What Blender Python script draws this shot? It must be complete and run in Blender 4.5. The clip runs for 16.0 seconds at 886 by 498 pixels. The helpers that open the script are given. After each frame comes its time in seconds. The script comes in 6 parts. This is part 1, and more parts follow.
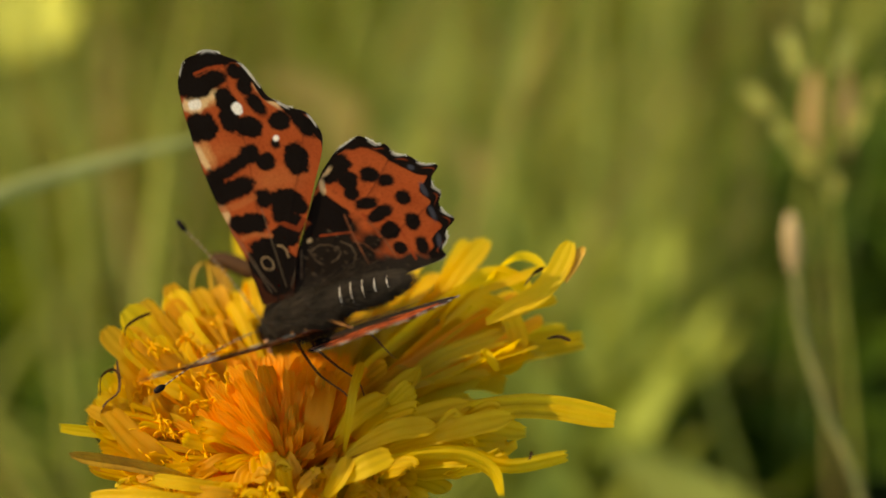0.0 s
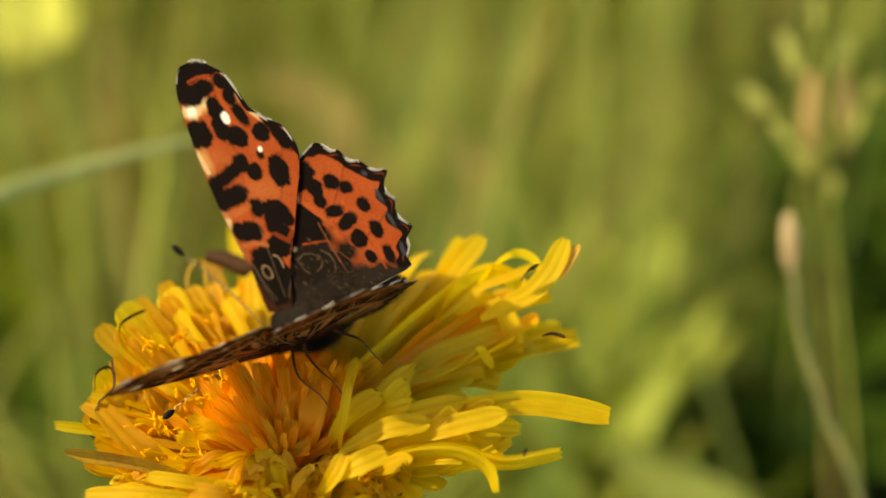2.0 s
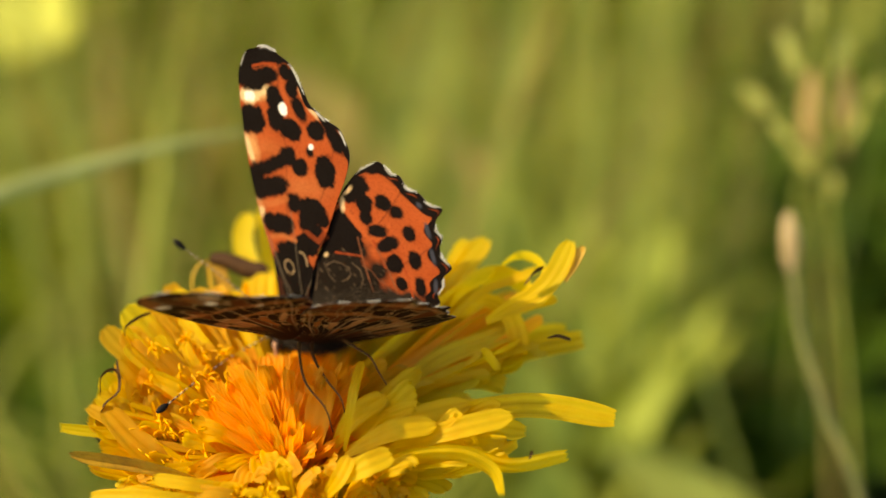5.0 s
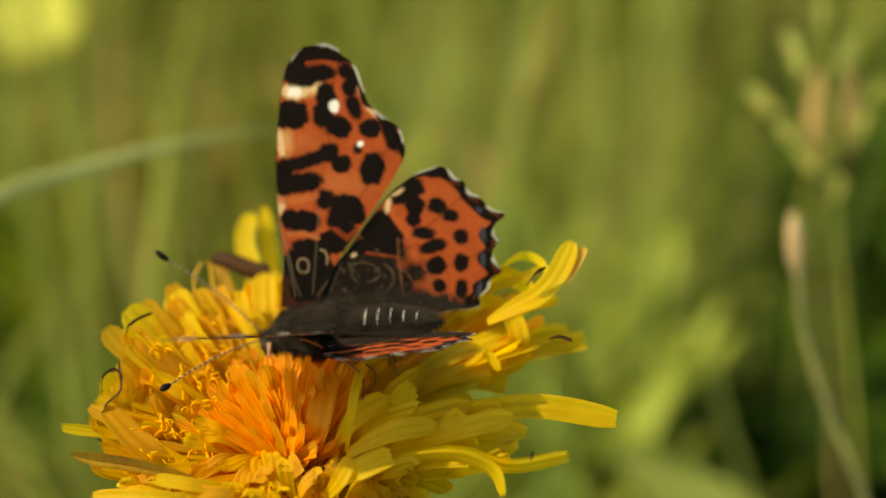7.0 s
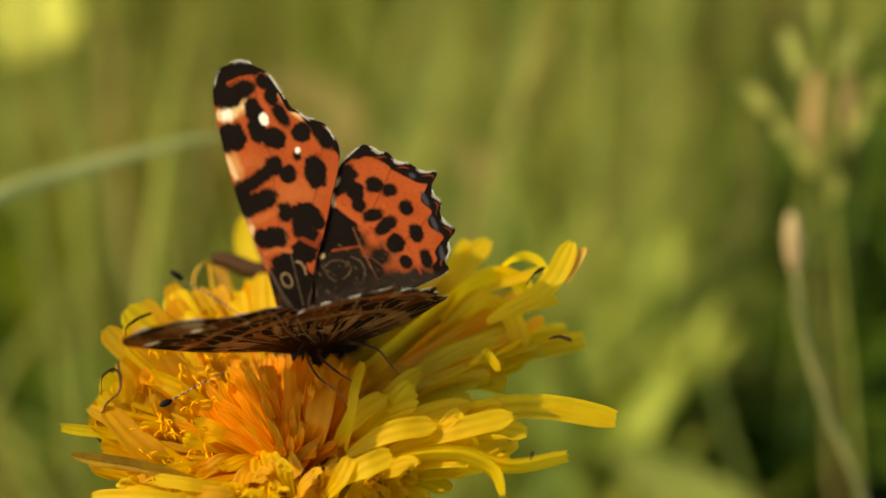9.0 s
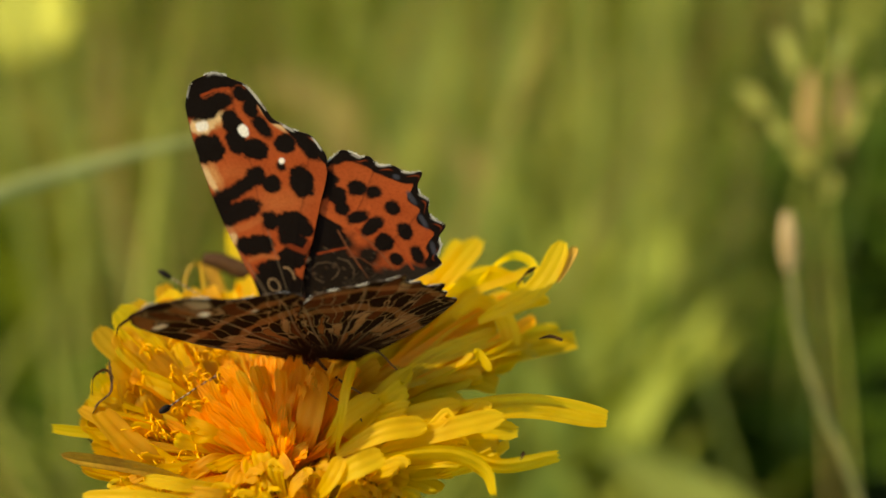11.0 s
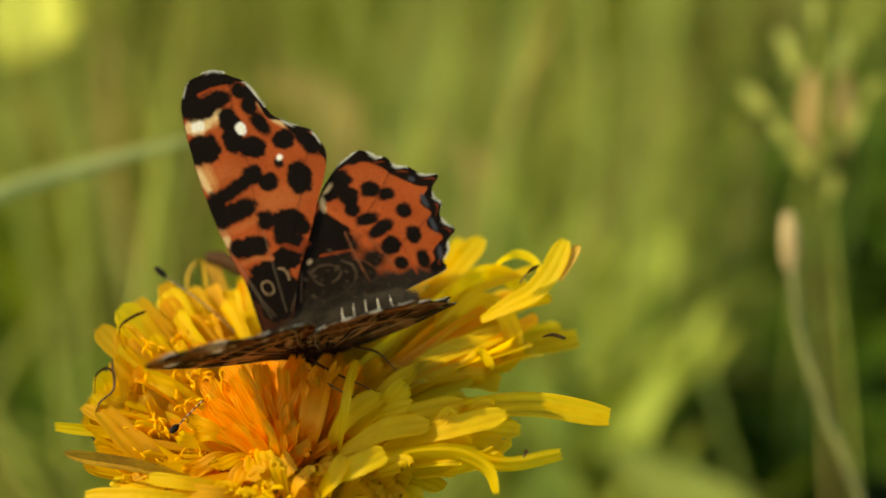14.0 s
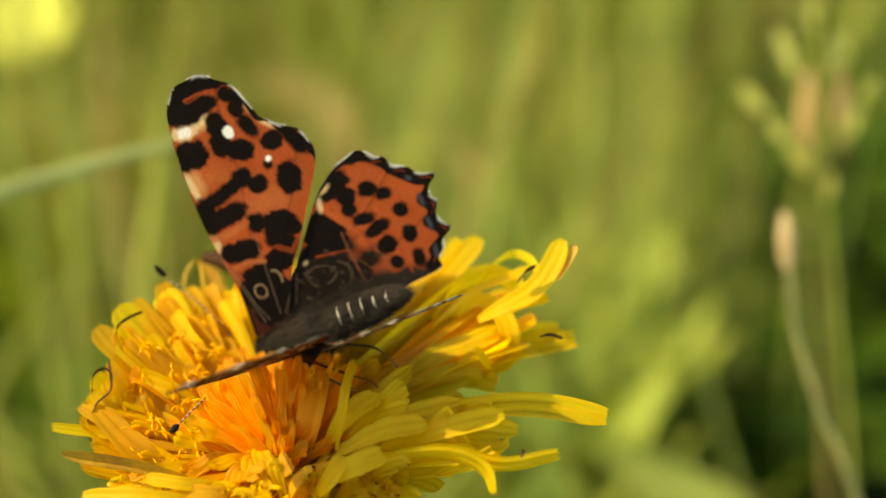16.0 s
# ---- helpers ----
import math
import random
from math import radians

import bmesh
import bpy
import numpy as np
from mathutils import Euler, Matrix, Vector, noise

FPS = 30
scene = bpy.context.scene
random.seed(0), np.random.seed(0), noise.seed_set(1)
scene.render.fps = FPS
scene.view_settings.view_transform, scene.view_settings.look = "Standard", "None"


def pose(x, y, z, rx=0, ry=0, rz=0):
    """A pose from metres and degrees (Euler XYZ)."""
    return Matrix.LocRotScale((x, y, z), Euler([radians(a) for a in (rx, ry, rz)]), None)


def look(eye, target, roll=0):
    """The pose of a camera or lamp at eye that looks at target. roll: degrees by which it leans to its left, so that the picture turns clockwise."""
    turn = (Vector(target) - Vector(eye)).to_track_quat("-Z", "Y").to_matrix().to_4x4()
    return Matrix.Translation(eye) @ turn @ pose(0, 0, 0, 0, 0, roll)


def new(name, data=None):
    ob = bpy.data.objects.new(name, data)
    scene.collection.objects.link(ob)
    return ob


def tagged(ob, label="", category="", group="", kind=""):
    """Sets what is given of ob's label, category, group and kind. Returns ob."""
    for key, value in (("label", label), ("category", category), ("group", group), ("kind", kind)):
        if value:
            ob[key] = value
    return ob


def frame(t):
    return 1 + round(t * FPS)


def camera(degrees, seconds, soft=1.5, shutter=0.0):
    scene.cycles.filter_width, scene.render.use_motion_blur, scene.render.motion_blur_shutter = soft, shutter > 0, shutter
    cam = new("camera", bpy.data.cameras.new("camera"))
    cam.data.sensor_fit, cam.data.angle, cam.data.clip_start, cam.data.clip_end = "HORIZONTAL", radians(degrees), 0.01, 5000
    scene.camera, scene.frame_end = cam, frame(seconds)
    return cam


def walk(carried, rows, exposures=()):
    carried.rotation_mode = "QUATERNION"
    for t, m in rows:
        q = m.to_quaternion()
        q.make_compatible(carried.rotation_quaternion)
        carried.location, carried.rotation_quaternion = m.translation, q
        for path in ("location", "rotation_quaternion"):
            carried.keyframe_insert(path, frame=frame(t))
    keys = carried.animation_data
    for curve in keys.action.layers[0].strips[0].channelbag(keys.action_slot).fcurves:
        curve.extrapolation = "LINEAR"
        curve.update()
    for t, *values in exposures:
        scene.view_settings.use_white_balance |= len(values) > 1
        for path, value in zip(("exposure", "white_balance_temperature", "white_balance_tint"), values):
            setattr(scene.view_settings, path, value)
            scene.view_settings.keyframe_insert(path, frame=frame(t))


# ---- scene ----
MM = 0.001
# ---------------------------------------------------------------- camera
# the picture's own axes: right, up and towards the viewer, 25 degrees down
DOWN = radians(25)
FOCUS = Vector((0, 0, 0.22))
RIGHT = Vector((1, 0, 0))
UP = Vector((0, math.sin(DOWN), math.cos(DOWN)))
NEAR = Vector((0, -math.cos(DOWN), math.sin(DOWN)))
AXES = Matrix((RIGHT, UP, NEAR)).transposed()
REACH = 0.11
EYE = FOCUS + NEAR * REACH
cam = camera(31.8, 16.0, 1.6, 0.4)
cam.data.dof.use_dof = True
cam.data.dof.focus_distance = 0.1025
cam.data.dof.aperture_fstop = 17.5
cam.data.dof.aperture_blades = 0


def spot(u, v, w):
    """World place u mm right, v mm up and w mm towards the viewer of the focus point."""
    return FOCUS + (RIGHT * u + UP * v + NEAR * w) * MM


def beyond(u, v, d):
    """World place d metres from the eye on the way through u, v mm on the focus plane."""
    return EYE + (spot(u, v, 0) - EYE) * (d / REACH)


walk(cam, [
    (0, look(EYE, spot(-0.00, 0, 0))),
    (0.5, look(EYE, spot(0.12, 0, 0))),
    (1, look(EYE, spot(0.68, 0, 0))),
    (1.5, look(EYE, spot(0.48, 0, 0))),
    (2, look(EYE, spot(0.12, 0, 0))),
    (2.5, look(EYE, spot(0.40, 0, 0))),
    (3, look(EYE, spot(0.48, 0, 0))),
    (3.5, look(EYE, spot(0.16, 0, 0))),
    (4, look(EYE, spot(0.28, 0, 0))),
    (6.5, look(EYE, spot(-0.20, 0, 0))),
    (7, look(EYE, spot(-0.20, 0, 0))),
    (7.5, look(EYE, spot(-0.24, 0, 0))),
    (8, look(EYE, spot(0.04, 0, 0))),
    (8.5, look(EYE, spot(-0.12, 0, 0))),
    (9, look(EYE, spot(-0.08, 0, 0))),
    (11.5, look(EYE, spot(0.24, 0, 0))),
    (12, look(EYE, spot(0.12, 0, 0))),
    (12.5, look(EYE, spot(0.12, 0, 0))),
    (13, look(EYE, spot(0.12, 0, 0))),
    (13.5, look(EYE, spot(0.16, 0, 0))),
    (14, look(EYE, spot(0.16, 0, 0))),
    (14.5, look(EYE, spot(0.48, 0, 0))),
    (15, look(EYE, spot(0.36, 0, 0))),
    (15.5, look(EYE, spot(0.68, 0, 0))),
    (16, look(EYE, spot(0.36, 0, 0)))
], exposures=[
    (0, 1.05, 8900, 5),
    (1, 1.25, 8900, 2),
    (2, 1.40, 8900, 2),
    (3.5, 1.52, 8900, 2),
    (4.2, 1.50, 8900, 2),
    (6.4, 1.33, 8900, 8),
    (7, 1.20, 8900, -4),
    (7.5, 1.16, 8900, -8),
    (8.5, 1.20, 8900, 0),
    (9, 1.20, 8900, 2),
    (12.5, 1.18, 8900, -6),
    (13, 1.28, 8900, -8),
    (14.5, 1.35, 8900, -6),
    (16, 1.64, 8900, -3)
])

# ---------------------------------------------------------------- light
SUN = Vector((-0.696, -0.123, 0.707)).normalized()
world = bpy.data.worlds.new("world")
scene.world = world
world.use_nodes = True
nt = world.node_tree
sky = nt.nodes.new("ShaderNodeTexSky")
sky.sky_type = "NISHITA"
sky.sun_disc = False
sky.sun_elevation = math.asin(SUN.z)
sky.sun_rotation = math.atan2(SUN.x, SUN.y)
nt.links.new(sky.outputs[0], nt.nodes["Background"].inputs[0])
nt.nodes["Background"].inputs[1].default_value = 0.15
sun_data = bpy.data.lights.new("sun", "SUN")
sun_data.energy, sun_data.angle, sun_data.color = 3.0, radians(0.6), (1.0, 0.87, 0.66)
sun = new("sun", sun_data)
sun.matrix_world = look(SUN * 5, (0, 0, 0))


# ---------------------------------------------------------------- materials
def material(name):
    m = bpy.data.materials.new(name)
    m.use_nodes = True
    t = m.node_tree
    t.nodes.clear()
    return m, t, t.nodes.new("ShaderNodeOutputMaterial")


def ramp(t, source, stops):
    n = t.nodes.new("ShaderNodeValToRGB")
    el = n.color_ramp.elements
    while len(el) < len(stops):
        el.new(0.5)
    for e, (p, c) in zip(el, stops):
        e.position, e.color = p, (*c, 1)
    t.links.new(source, n.inputs[0])
    return n.outputs[0]


def grain(t, scale, detail=3, coord="Object", squash=(1, 1, 1)):
    co = t.nodes.new("ShaderNodeTexCoord")
    mp = t.nodes.new("ShaderNodeMapping")
    mp.inputs["Scale"].default_value = squash
    n = t.nodes.new("ShaderNodeTexNoise")
    n.inputs["Scale"].default_value = scale
    n.inputs["Detail"].default_value = detail
    t.links.new(co.outputs[coord], mp.inputs[0])
    t.links.new(mp.outputs[0], n.inputs["Vector"])
    return n.outputs["Fac"]


def mixed(t, a, b, fac, blend="MIX"):
    n = t.nodes.new("ShaderNodeMix")
    n.data_type, n.blend_type = "RGBA", blend
    for sock, v in ((n.inputs[0], fac), (n.inputs[6], a), (n.inputs[7], b)):
        if hasattr(v, "is_linked"):
            t.links.new(v, sock)
        else:
            sock.default_value = v if isinstance(v, (int, float)) else (*v, 1)
    return n.outputs[2]


def surface(t, out, colour, rough=0.6, spec=0.3, through_light=0.0, bump=None, height=0.0001, glow=None, sheen=0.0):
    """Principled surface, with light coming through it by the given share."""
    p = t.nodes.new("ShaderNodeBsdfPrincipled")
    p.inputs["Roughness"].default_value = rough
    p.inputs["Specular IOR Level"].default_value = spec
    p.inputs["Sheen Weight"].default_value = sheen
    if hasattr(colour, "is_linked"):
        t.links.new(colour, p.inputs["Base Color"])
    else:
        p.inputs["Base Color"].default_value = (*colour, 1)
    if bump is not None:
        b = t.nodes.new("ShaderNodeBump")
        b.inputs["Strength"].default_value = 0.6
        b.inputs["Distance"].default_value = height
        t.links.new(bump, b.inputs["Height"])
        t.links.new(b.outputs[0], p.inputs["Normal"])
    end = p.outputs[0]
    if through_light:
        tr = t.nodes.new("ShaderNodeBsdfTranslucent")
        src = glow if glow is not None else colour
        if hasattr(src, "is_linked"):
            t.links.new(src, tr.inputs[0])
        else:
            tr.inputs[0].default_value = (*src, 1)
        mx = t.nodes.new("ShaderNodeMixShader")
        mx.inputs[0].default_value = through_light
        t.links.new(end, mx.inputs[1])
        t.links.new(tr.outputs[0], mx.inputs[2])
        end = mx.outputs[0]
    t.links.new(end, out.inputs[0])


def petal_material(name, low, high, glow_low, glow_high):
    m, t, o = material(name)
    info = t.nodes.new("ShaderNodeObjectInfo").outputs["Random"]
    streak = grain(t, 900, 3, "Object", (1, 1, 0.12))
    soft = grain(t, 160, 2)
    base = ramp(t, info, [(0, low), (1, high)])
    col = mixed(t, base, mixed(t, base, (0.80, 0.72, 0.60), 1.0, "MULTIPLY"), ramp(t, streak, [(0.45, (0, 0, 0)), (0.7, (0.7, 0.7, 0.7))]))
    col = mixed(t, col, mixed(t, base, (0.88, 0.78, 0.6), 1.0, "MULTIPLY"), ramp(t, soft, [(0.5, (0, 0, 0)), (0.75, (0.6, 0.6, 0.6))]))
    gl = ramp(t, info, [(0, glow_low), (1, glow_high)])
    surface(t, o, col, 0.55, 0.15, 0.62, streak, 0.00008, gl, 0.0)
    return m


PETAL = petal_material("yellow_petal", (0.64, 0.43, 0.022), (0.70, 0.505, 0.030), (0.84, 0.52, 0.018), (0.88, 0.60, 0.024))
PETAL_MID = petal_material("amber_petal", (0.57, 0.315, 0.022), (0.63, 0.375, 0.028), (0.80, 0.41, 0.020), (0.82, 0.46, 0.024))
PETAL_IN = petal_material("orange_petal", (0.78, 0.33, 0.024), (0.82, 0.39, 0.028), (0.97, 0.42, 0.020), (0.97, 0.48, 0.024))


def plain(name, low, high, rough, scale, light=0.0, squash=(1, 1, 1), height=0.0001, spec=0.3, sheen=0.0):
    m, t, o = material(name)
    n = grain(t, scale, 4, "Object", squash)
    fine = grain(t, scale * 6, 2)
    c = ramp(t, n, [(0.3, low), (0.7, high)])
    c = mixed(t, c, mixed(t, c, (0.6, 0.6, 0.6), 1.0, "MULTIPLY"), ramp(t, fine, [(0.5, (0, 0, 0)), (0.8, (0.7, 0.7, 0.7))]))
    surface(t, o, c, rough, spec, light, n, height, None, sheen)
    return m


DRIED = plain("dried_petal", (0.028, 0.013, 0.006), (0.085, 0.040, 0.016), 0.6, 500, 0.15, spec=0.1)
BROWNED = plain("browned_petal", (0.30, 0.15, 0.02), (0.55, 0.32, 0.03), 0.5, 400, 0.35)
STIGMA = plain("stigma", (0.85, 0.46, 0.01), (0.92, 0.60, 0.02), 0.55, 900, 0.5)
BRACT = plain("bract", (0.03, 0.06, 0.02), (0.07, 0.12, 0.035), 0.55, 300, 0.15, (1, 1, 0.2))
STALK = plain("stalk", (0.10, 0.14, 0.04), (0.20, 0.20, 0.07), 0.5, 200, 0.2, (1, 1, 0.15))
FUR = plain("fur", (0.010, 0.008, 0.006), (0.036, 0.028, 0.021), 0.8, 700, 0.2, spec=0.08)
RING = plain("pale_ring", (0.58, 0.51, 0.40), (0.78, 0.71, 0.60), 0.6, 900)
SHAFT = plain("antenna_shaft", (0.25, 0.20, 0.13), (0.42, 0.35, 0.24), 0.6, 900)
LEG = plain("leg", (0.07, 0.030, 0.010), (0.17, 0.075, 0.022), 0.6, 900, spec=0.1)
PROBOSCIS = plain("proboscis", (0.30, 0.15, 0.08), (0.45, 0.25, 0.15), 0.4, 900)
HAIR = plain("wing_hair", (0.022, 0.016, 0.011), (0.080, 0.058, 0.040), 0.8, 900, 0.4, spec=0.05)
BLACK = plain("club_black", (0.006, 0.005, 0.005), (0.02, 0.016, 0.014), 0.8, 900, spec=0.03)
EYE_MAT = plain("compound_eye", (0.01, 0.006, 0.004), (0.03, 0.016, 0.010), 0.45, 900, spec=0.2, height=0.00002)


def wing_material():
    m, t, o = material("wing_scales")
    a = t.nodes.new("ShaderNodeAttribute")
    a.attribute_name = "pigment"
    fine = grain(t, 5200, 2)
    mid = grain(t, 700, 3)
    c = mixed(t, a.outputs["Color"], mixed(t, a.outputs["Color"], (0.7, 0.66, 0.65), 1.0, "MULTIPLY"), ramp(t, fine, [(0.4, (0, 0, 0)), (0.75, (0.6, 0.6, 0.6))]))
    c = mixed(t, c, mixed(t, c, (0.86, 0.78, 0.72), 1.0, "MULTIPLY"), ramp(t, mid, [(0.45, (0, 0, 0)), (0.7, (0.7, 0.7, 0.7))]))
    surface(t, o, c, 0.7, 0.02, 0.35, fine, 0.00003, None, 0.0)
    return m


WING = wing_material()


def leaf_material(name, low, high, glow, share=0.45, rough=0.65, scale=60):
    m, t, o = material(name)
    g = t.nodes.new("ShaderNodeNewGeometry").outputs["Random Per Island"]
    n = grain(t, scale, 3)
    c = ramp(t, g, [(0, low), (1, high)])
    c = mixed(t, c, mixed(t, c, (0.62, 0.62, 0.5), 1.0, "MULTIPLY"), ramp(t, n, [(0.45, (0, 0, 0)), (0.7, (0.8, 0.8, 0.8))]))
    gl = mixed(t, c, glow, 0.6)
    surface(t, o, c, rough, 0.03, share, n, 0.0004, gl)
    return m


GRASS = leaf_material("grass", (0.062, 0.098, 0.011), (0.158, 0.178, 0.021), (0.31, 0.36, 0.028))
GRASS_DRY = leaf_material("dry_grass", (0.20, 0.155, 0.050), (0.34, 0.25, 0.085), (0.42, 0.30, 0.08), 0.4)
# for pale stems, and for grass whose sunlight is put into the colour
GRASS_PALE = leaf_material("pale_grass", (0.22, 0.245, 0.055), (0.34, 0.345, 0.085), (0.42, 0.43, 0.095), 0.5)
SILVER = leaf_material("silvery_blade", (0.25, 0.27, 0.10), (0.31, 0.33, 0.13), (0.33, 0.35, 0.12), 0.35)
# shade of the hollow is put into this dark green; dark stems share it
LEAF_SHADE = leaf_material("shaded_leaf", (0.020, 0.044, 0.004), (0.040, 0.070, 0.006), (0.062, 0.110, 0.008), 0.15)
# the sunlit counterpart: its brightness is put into the leaf colour
LEAF_SUNLIT = leaf_material("sunlit_leaf", (0.22, 0.26, 0.050), (0.31, 0.34, 0.075), (0.42, 0.46, 0.075), 0.4)
SPIKELET = leaf_material("spikelet", (0.52, 0.49, 0.15), (0.66, 0.62, 0.20), (0.70, 0.66, 0.19), 0.6)
HUSK = plain("husk", (0.42, 0.27, 0.11), (0.55, 0.37, 0.17), 0.6, 200, 0.5)
BUD = plain("pale_bud", (0.44, 0.32, 0.16), (0.56, 0.42, 0.24), 0.6, 200, 0.5)
STRAW = plain("pale_stem", (0.21, 0.215, 0.075), (0.29, 0.28, 0.11), 0.6, 200, 0.5)
CUP = plain("yellow_bloom", (0.52, 0.51, 0.10), (0.62, 0.61, 0.13), 0.7, 200, 0.4, spec=0.05)


def soil_material():
    m, t, o = material("soil")
    a = grain(t, 14, 6)
    b = grain(t, 160, 5)
    c = ramp(t, a, [(0.3, (0.010, 0.016, 0.003)), (0.5, (0.020, 0.028, 0.005)), (0.7, (0.032, 0.032, 0.010))])
    c = mixed(t, c, (0.02, 0.018, 0.010), ramp(t, b, [(0.45, (0, 0, 0)), (0.65, (0.8, 0.8, 0.8))]))
    surface(t, o, c, 0.9, 0.15, 0, b, 0.004)
    return m


SOIL = soil_material()


# ---------------------------------------------------------------- mesh helpers
def mesh_from(name, verts, faces, mat, smooth=True):
    me = bpy.data.meshes.new(name)
    me.from_pydata([tuple(v) for v in verts], [], faces)
    me.materials.append(mat)
    if smooth:
        me.polygons.foreach_set("use_smooth", [True] * len(me.polygons))
    me.update()
    return me


def put(name, me, parent=None, label="", m=None):
    ob = new(name, me)
    if parent is not None:
        ob.parent = parent
    if m is not None:
        ob.matrix_basis = m
    if label:
        tagged(ob, label)
    return ob


def curve(points, n):
    """n places on a smooth line through the points."""
    p = np.array([tuple(q) for q in points], float)
    k = len(p)
    p = np.vstack([2 * p[0] - p[1], p, 2 * p[-1] - p[-2]])
    res = []
    for s in np.linspace(0, k - 1 - 1e-9, n):
        i = int(s)
        f = s - i
        a, b, c, d = p[i:i + 4]
        res.append(0.5 * (2 * b + (c - a) * f + (2 * a - 5 * b + 4 * c - d) * f * f + (3 * b - a - 3 * c + d) * f ** 3))
    return np.array(res)


def tube(path, radii, sides=8, closed=True):
    """Vertices and faces of a round rod along the path."""
    path = np.asarray(path, float)
    n = len(path)
    radii = np.broadcast_to(np.asarray(radii, float), (n,))
    tan = np.gradient(path, axis=0)
    tan /= np.linalg.norm(tan, axis=1)[:, None] + 1e-12
    side = np.cross(tan[0], (0.31, 0.2, 0.93))
    side /= np.linalg.norm(side)
    verts, faces = [], []
    for i in range(n):
        side = side - tan[i] * side.dot(tan[i])
        side /= np.linalg.norm(side)
        other = np.cross(tan[i], side)
        for j in range(sides):
            a = 2 * math.pi * j / sides
            verts.append(path[i] + radii[i] * (math.cos(a) * side + math.sin(a) * other))
    for i in range(n - 1):
        for j in range(sides):
            k = (j + 1) % sides
            faces.append((i * sides + j, i * sides + k, (i + 1) * sides + k, (i + 1) * sides + j))
    if closed:
        faces.append(tuple(range(sides))[::-1])
        faces.append(tuple(range((n - 1) * sides, n * sides)))
    return verts, faces


def joined(pieces):
    verts, faces = [], []
    for v, f in pieces:
        o = len(verts)
        verts += [tuple(p) for p in v]
        faces += [tuple(i + o for i in q) for q in f]
    return verts, faces


def ribbon(path, side, widths, cols=10, cup=0.25, teeth=0.0, ridge=0.06):
    """A strap along the path: side gives its breadth's way at each place, teeth the length of its five end teeth."""
    path, side = np.asarray(path, float), np.asarray(side, float)
    n = len(path)
    side = np.broadcast_to(side, (n, 3))
    tan = np.gradient(path, axis=0)
    tan /= np.linalg.norm(tan, axis=1)[:, None] + 1e-12
    side = side - tan * (side * tan).sum(1)[:, None]
    side /= np.linalg.norm(side, axis=1)[:, None] + 1e-12
    nor = np.cross(side, tan)
    verts, faces = [], []
    for i in range(n):
        for j in range(cols + 1):
            c = 2 * j / cols - 1
            w = widths[i]
            p = path[i] + side[i] * c * w / 2 + nor[i] * (cup * w * (c * c - 0.4) + ridge * w * math.cos(c * 2.5 * math.pi))
            if i == n - 1 and teeth:
                p = p + tan[i] * teeth * (0.5 if j % 2 else -0.5) * (1 - 0.25 * c * c)
            verts.append(p)
    for i in range(n - 1):
        for j in range(cols):
            a = i * (cols + 1) + j
            faces.append((a, a + 1, a + cols + 2, a + cols + 1))
    return verts, faces


def oval(centre, radii, rings=14, sides=20):
    verts, faces = [], []
    for i in range(rings + 1):
        t = math.pi * i / rings
        for j in range(sides):
            a = 2 * math.pi * j / sides
            d = np.array((-math.cos(t) * radii[0], math.sin(t) * math.cos(a) * radii[1], math.sin(t) * math.sin(a) * radii[2]))
            verts.append((np.array(centre) + d) * MM)
    for i in range(rings):
        for j in range(sides):
            k = (j + 1) % sides
            faces.append((i * sides + j, i * sides + k, (i + 1) * sides + k, (i + 1) * sides + j))
    return verts, faces


# ---------------------------------------------------------------- ground
def make_ground():
    n = 60
    g = np.sign(np.linspace(-1, 1, n)) * np.abs(np.linspace(-1, 1, n)) ** 4 * 300
    verts = []
    for y in g:
        for x in g:
            r = math.hypot(x, y)
            z = 0.02 * noise.noise((x * 1.3, y * 1.3, 0.3)) * min(1, r * 2) + 0.0
            verts.append((x, y + 0.4, z - 0.004))
    faces = [(j * n + i, j * n + i + 1, (j + 1) * n + i + 1, (j + 1) * n + i) for j in range(n - 1) for i in range(n - 1)]
    ob = put("ground", mesh_from("ground", verts, faces, SOIL))
    tagged(ob, "dark mossy meadow soil under long grass", "ground", kind="structure")


make_ground()


def blades(count, places, heights, widths, lean, rng, segs=5):
    """Many grass blades as vertices and faces: places(n) gives their feet."""
    feet = places(count)
    hgt = rng.uniform(*heights, count)
    wid = rng.uniform(*widths, count)
    az = rng.uniform(0, 2 * math.pi, count)
    ln = rng.uniform(*lean, count)
    face = rng.uniform(0, math.pi, count)
    s = np.linspace(0, 1, segs + 1)
    verts = np.zeros((count, segs + 1, 2, 3))
    out = hgt[:, None] * ln[:, None] * s[None] ** 2
    up = hgt[:, None] * (s[None] - 0.35 * ln[:, None] * s[None] ** 3)
    cx = feet[:, 0, None] + out * np.cos(az)[:, None]
    cy = feet[:, 1, None] + out * np.sin(az)[:, None]
    w = wid[:, None] * (1 - s[None] ** 2.2) * 0.5 + 0.00008
    for k, sg in ((0, -1), (1, 1)):
        verts[:, :, k, 0] = cx + sg * w * np.cos(face)[:, None]
        verts[:, :, k, 1] = cy + sg * w * np.sin(face)[:, None]
        verts[:, :, k, 2] = up - 0.004
    idx = np.arange(count * (segs + 1) * 2).reshape(count, segs + 1, 2)
    q = np.stack([idx[:, :-1, 0], idx[:, :-1, 1], idx[:, 1:, 1], idx[:, 1:, 0]], -1).reshape(-1, 4)
    return verts.reshape(-1, 3), q


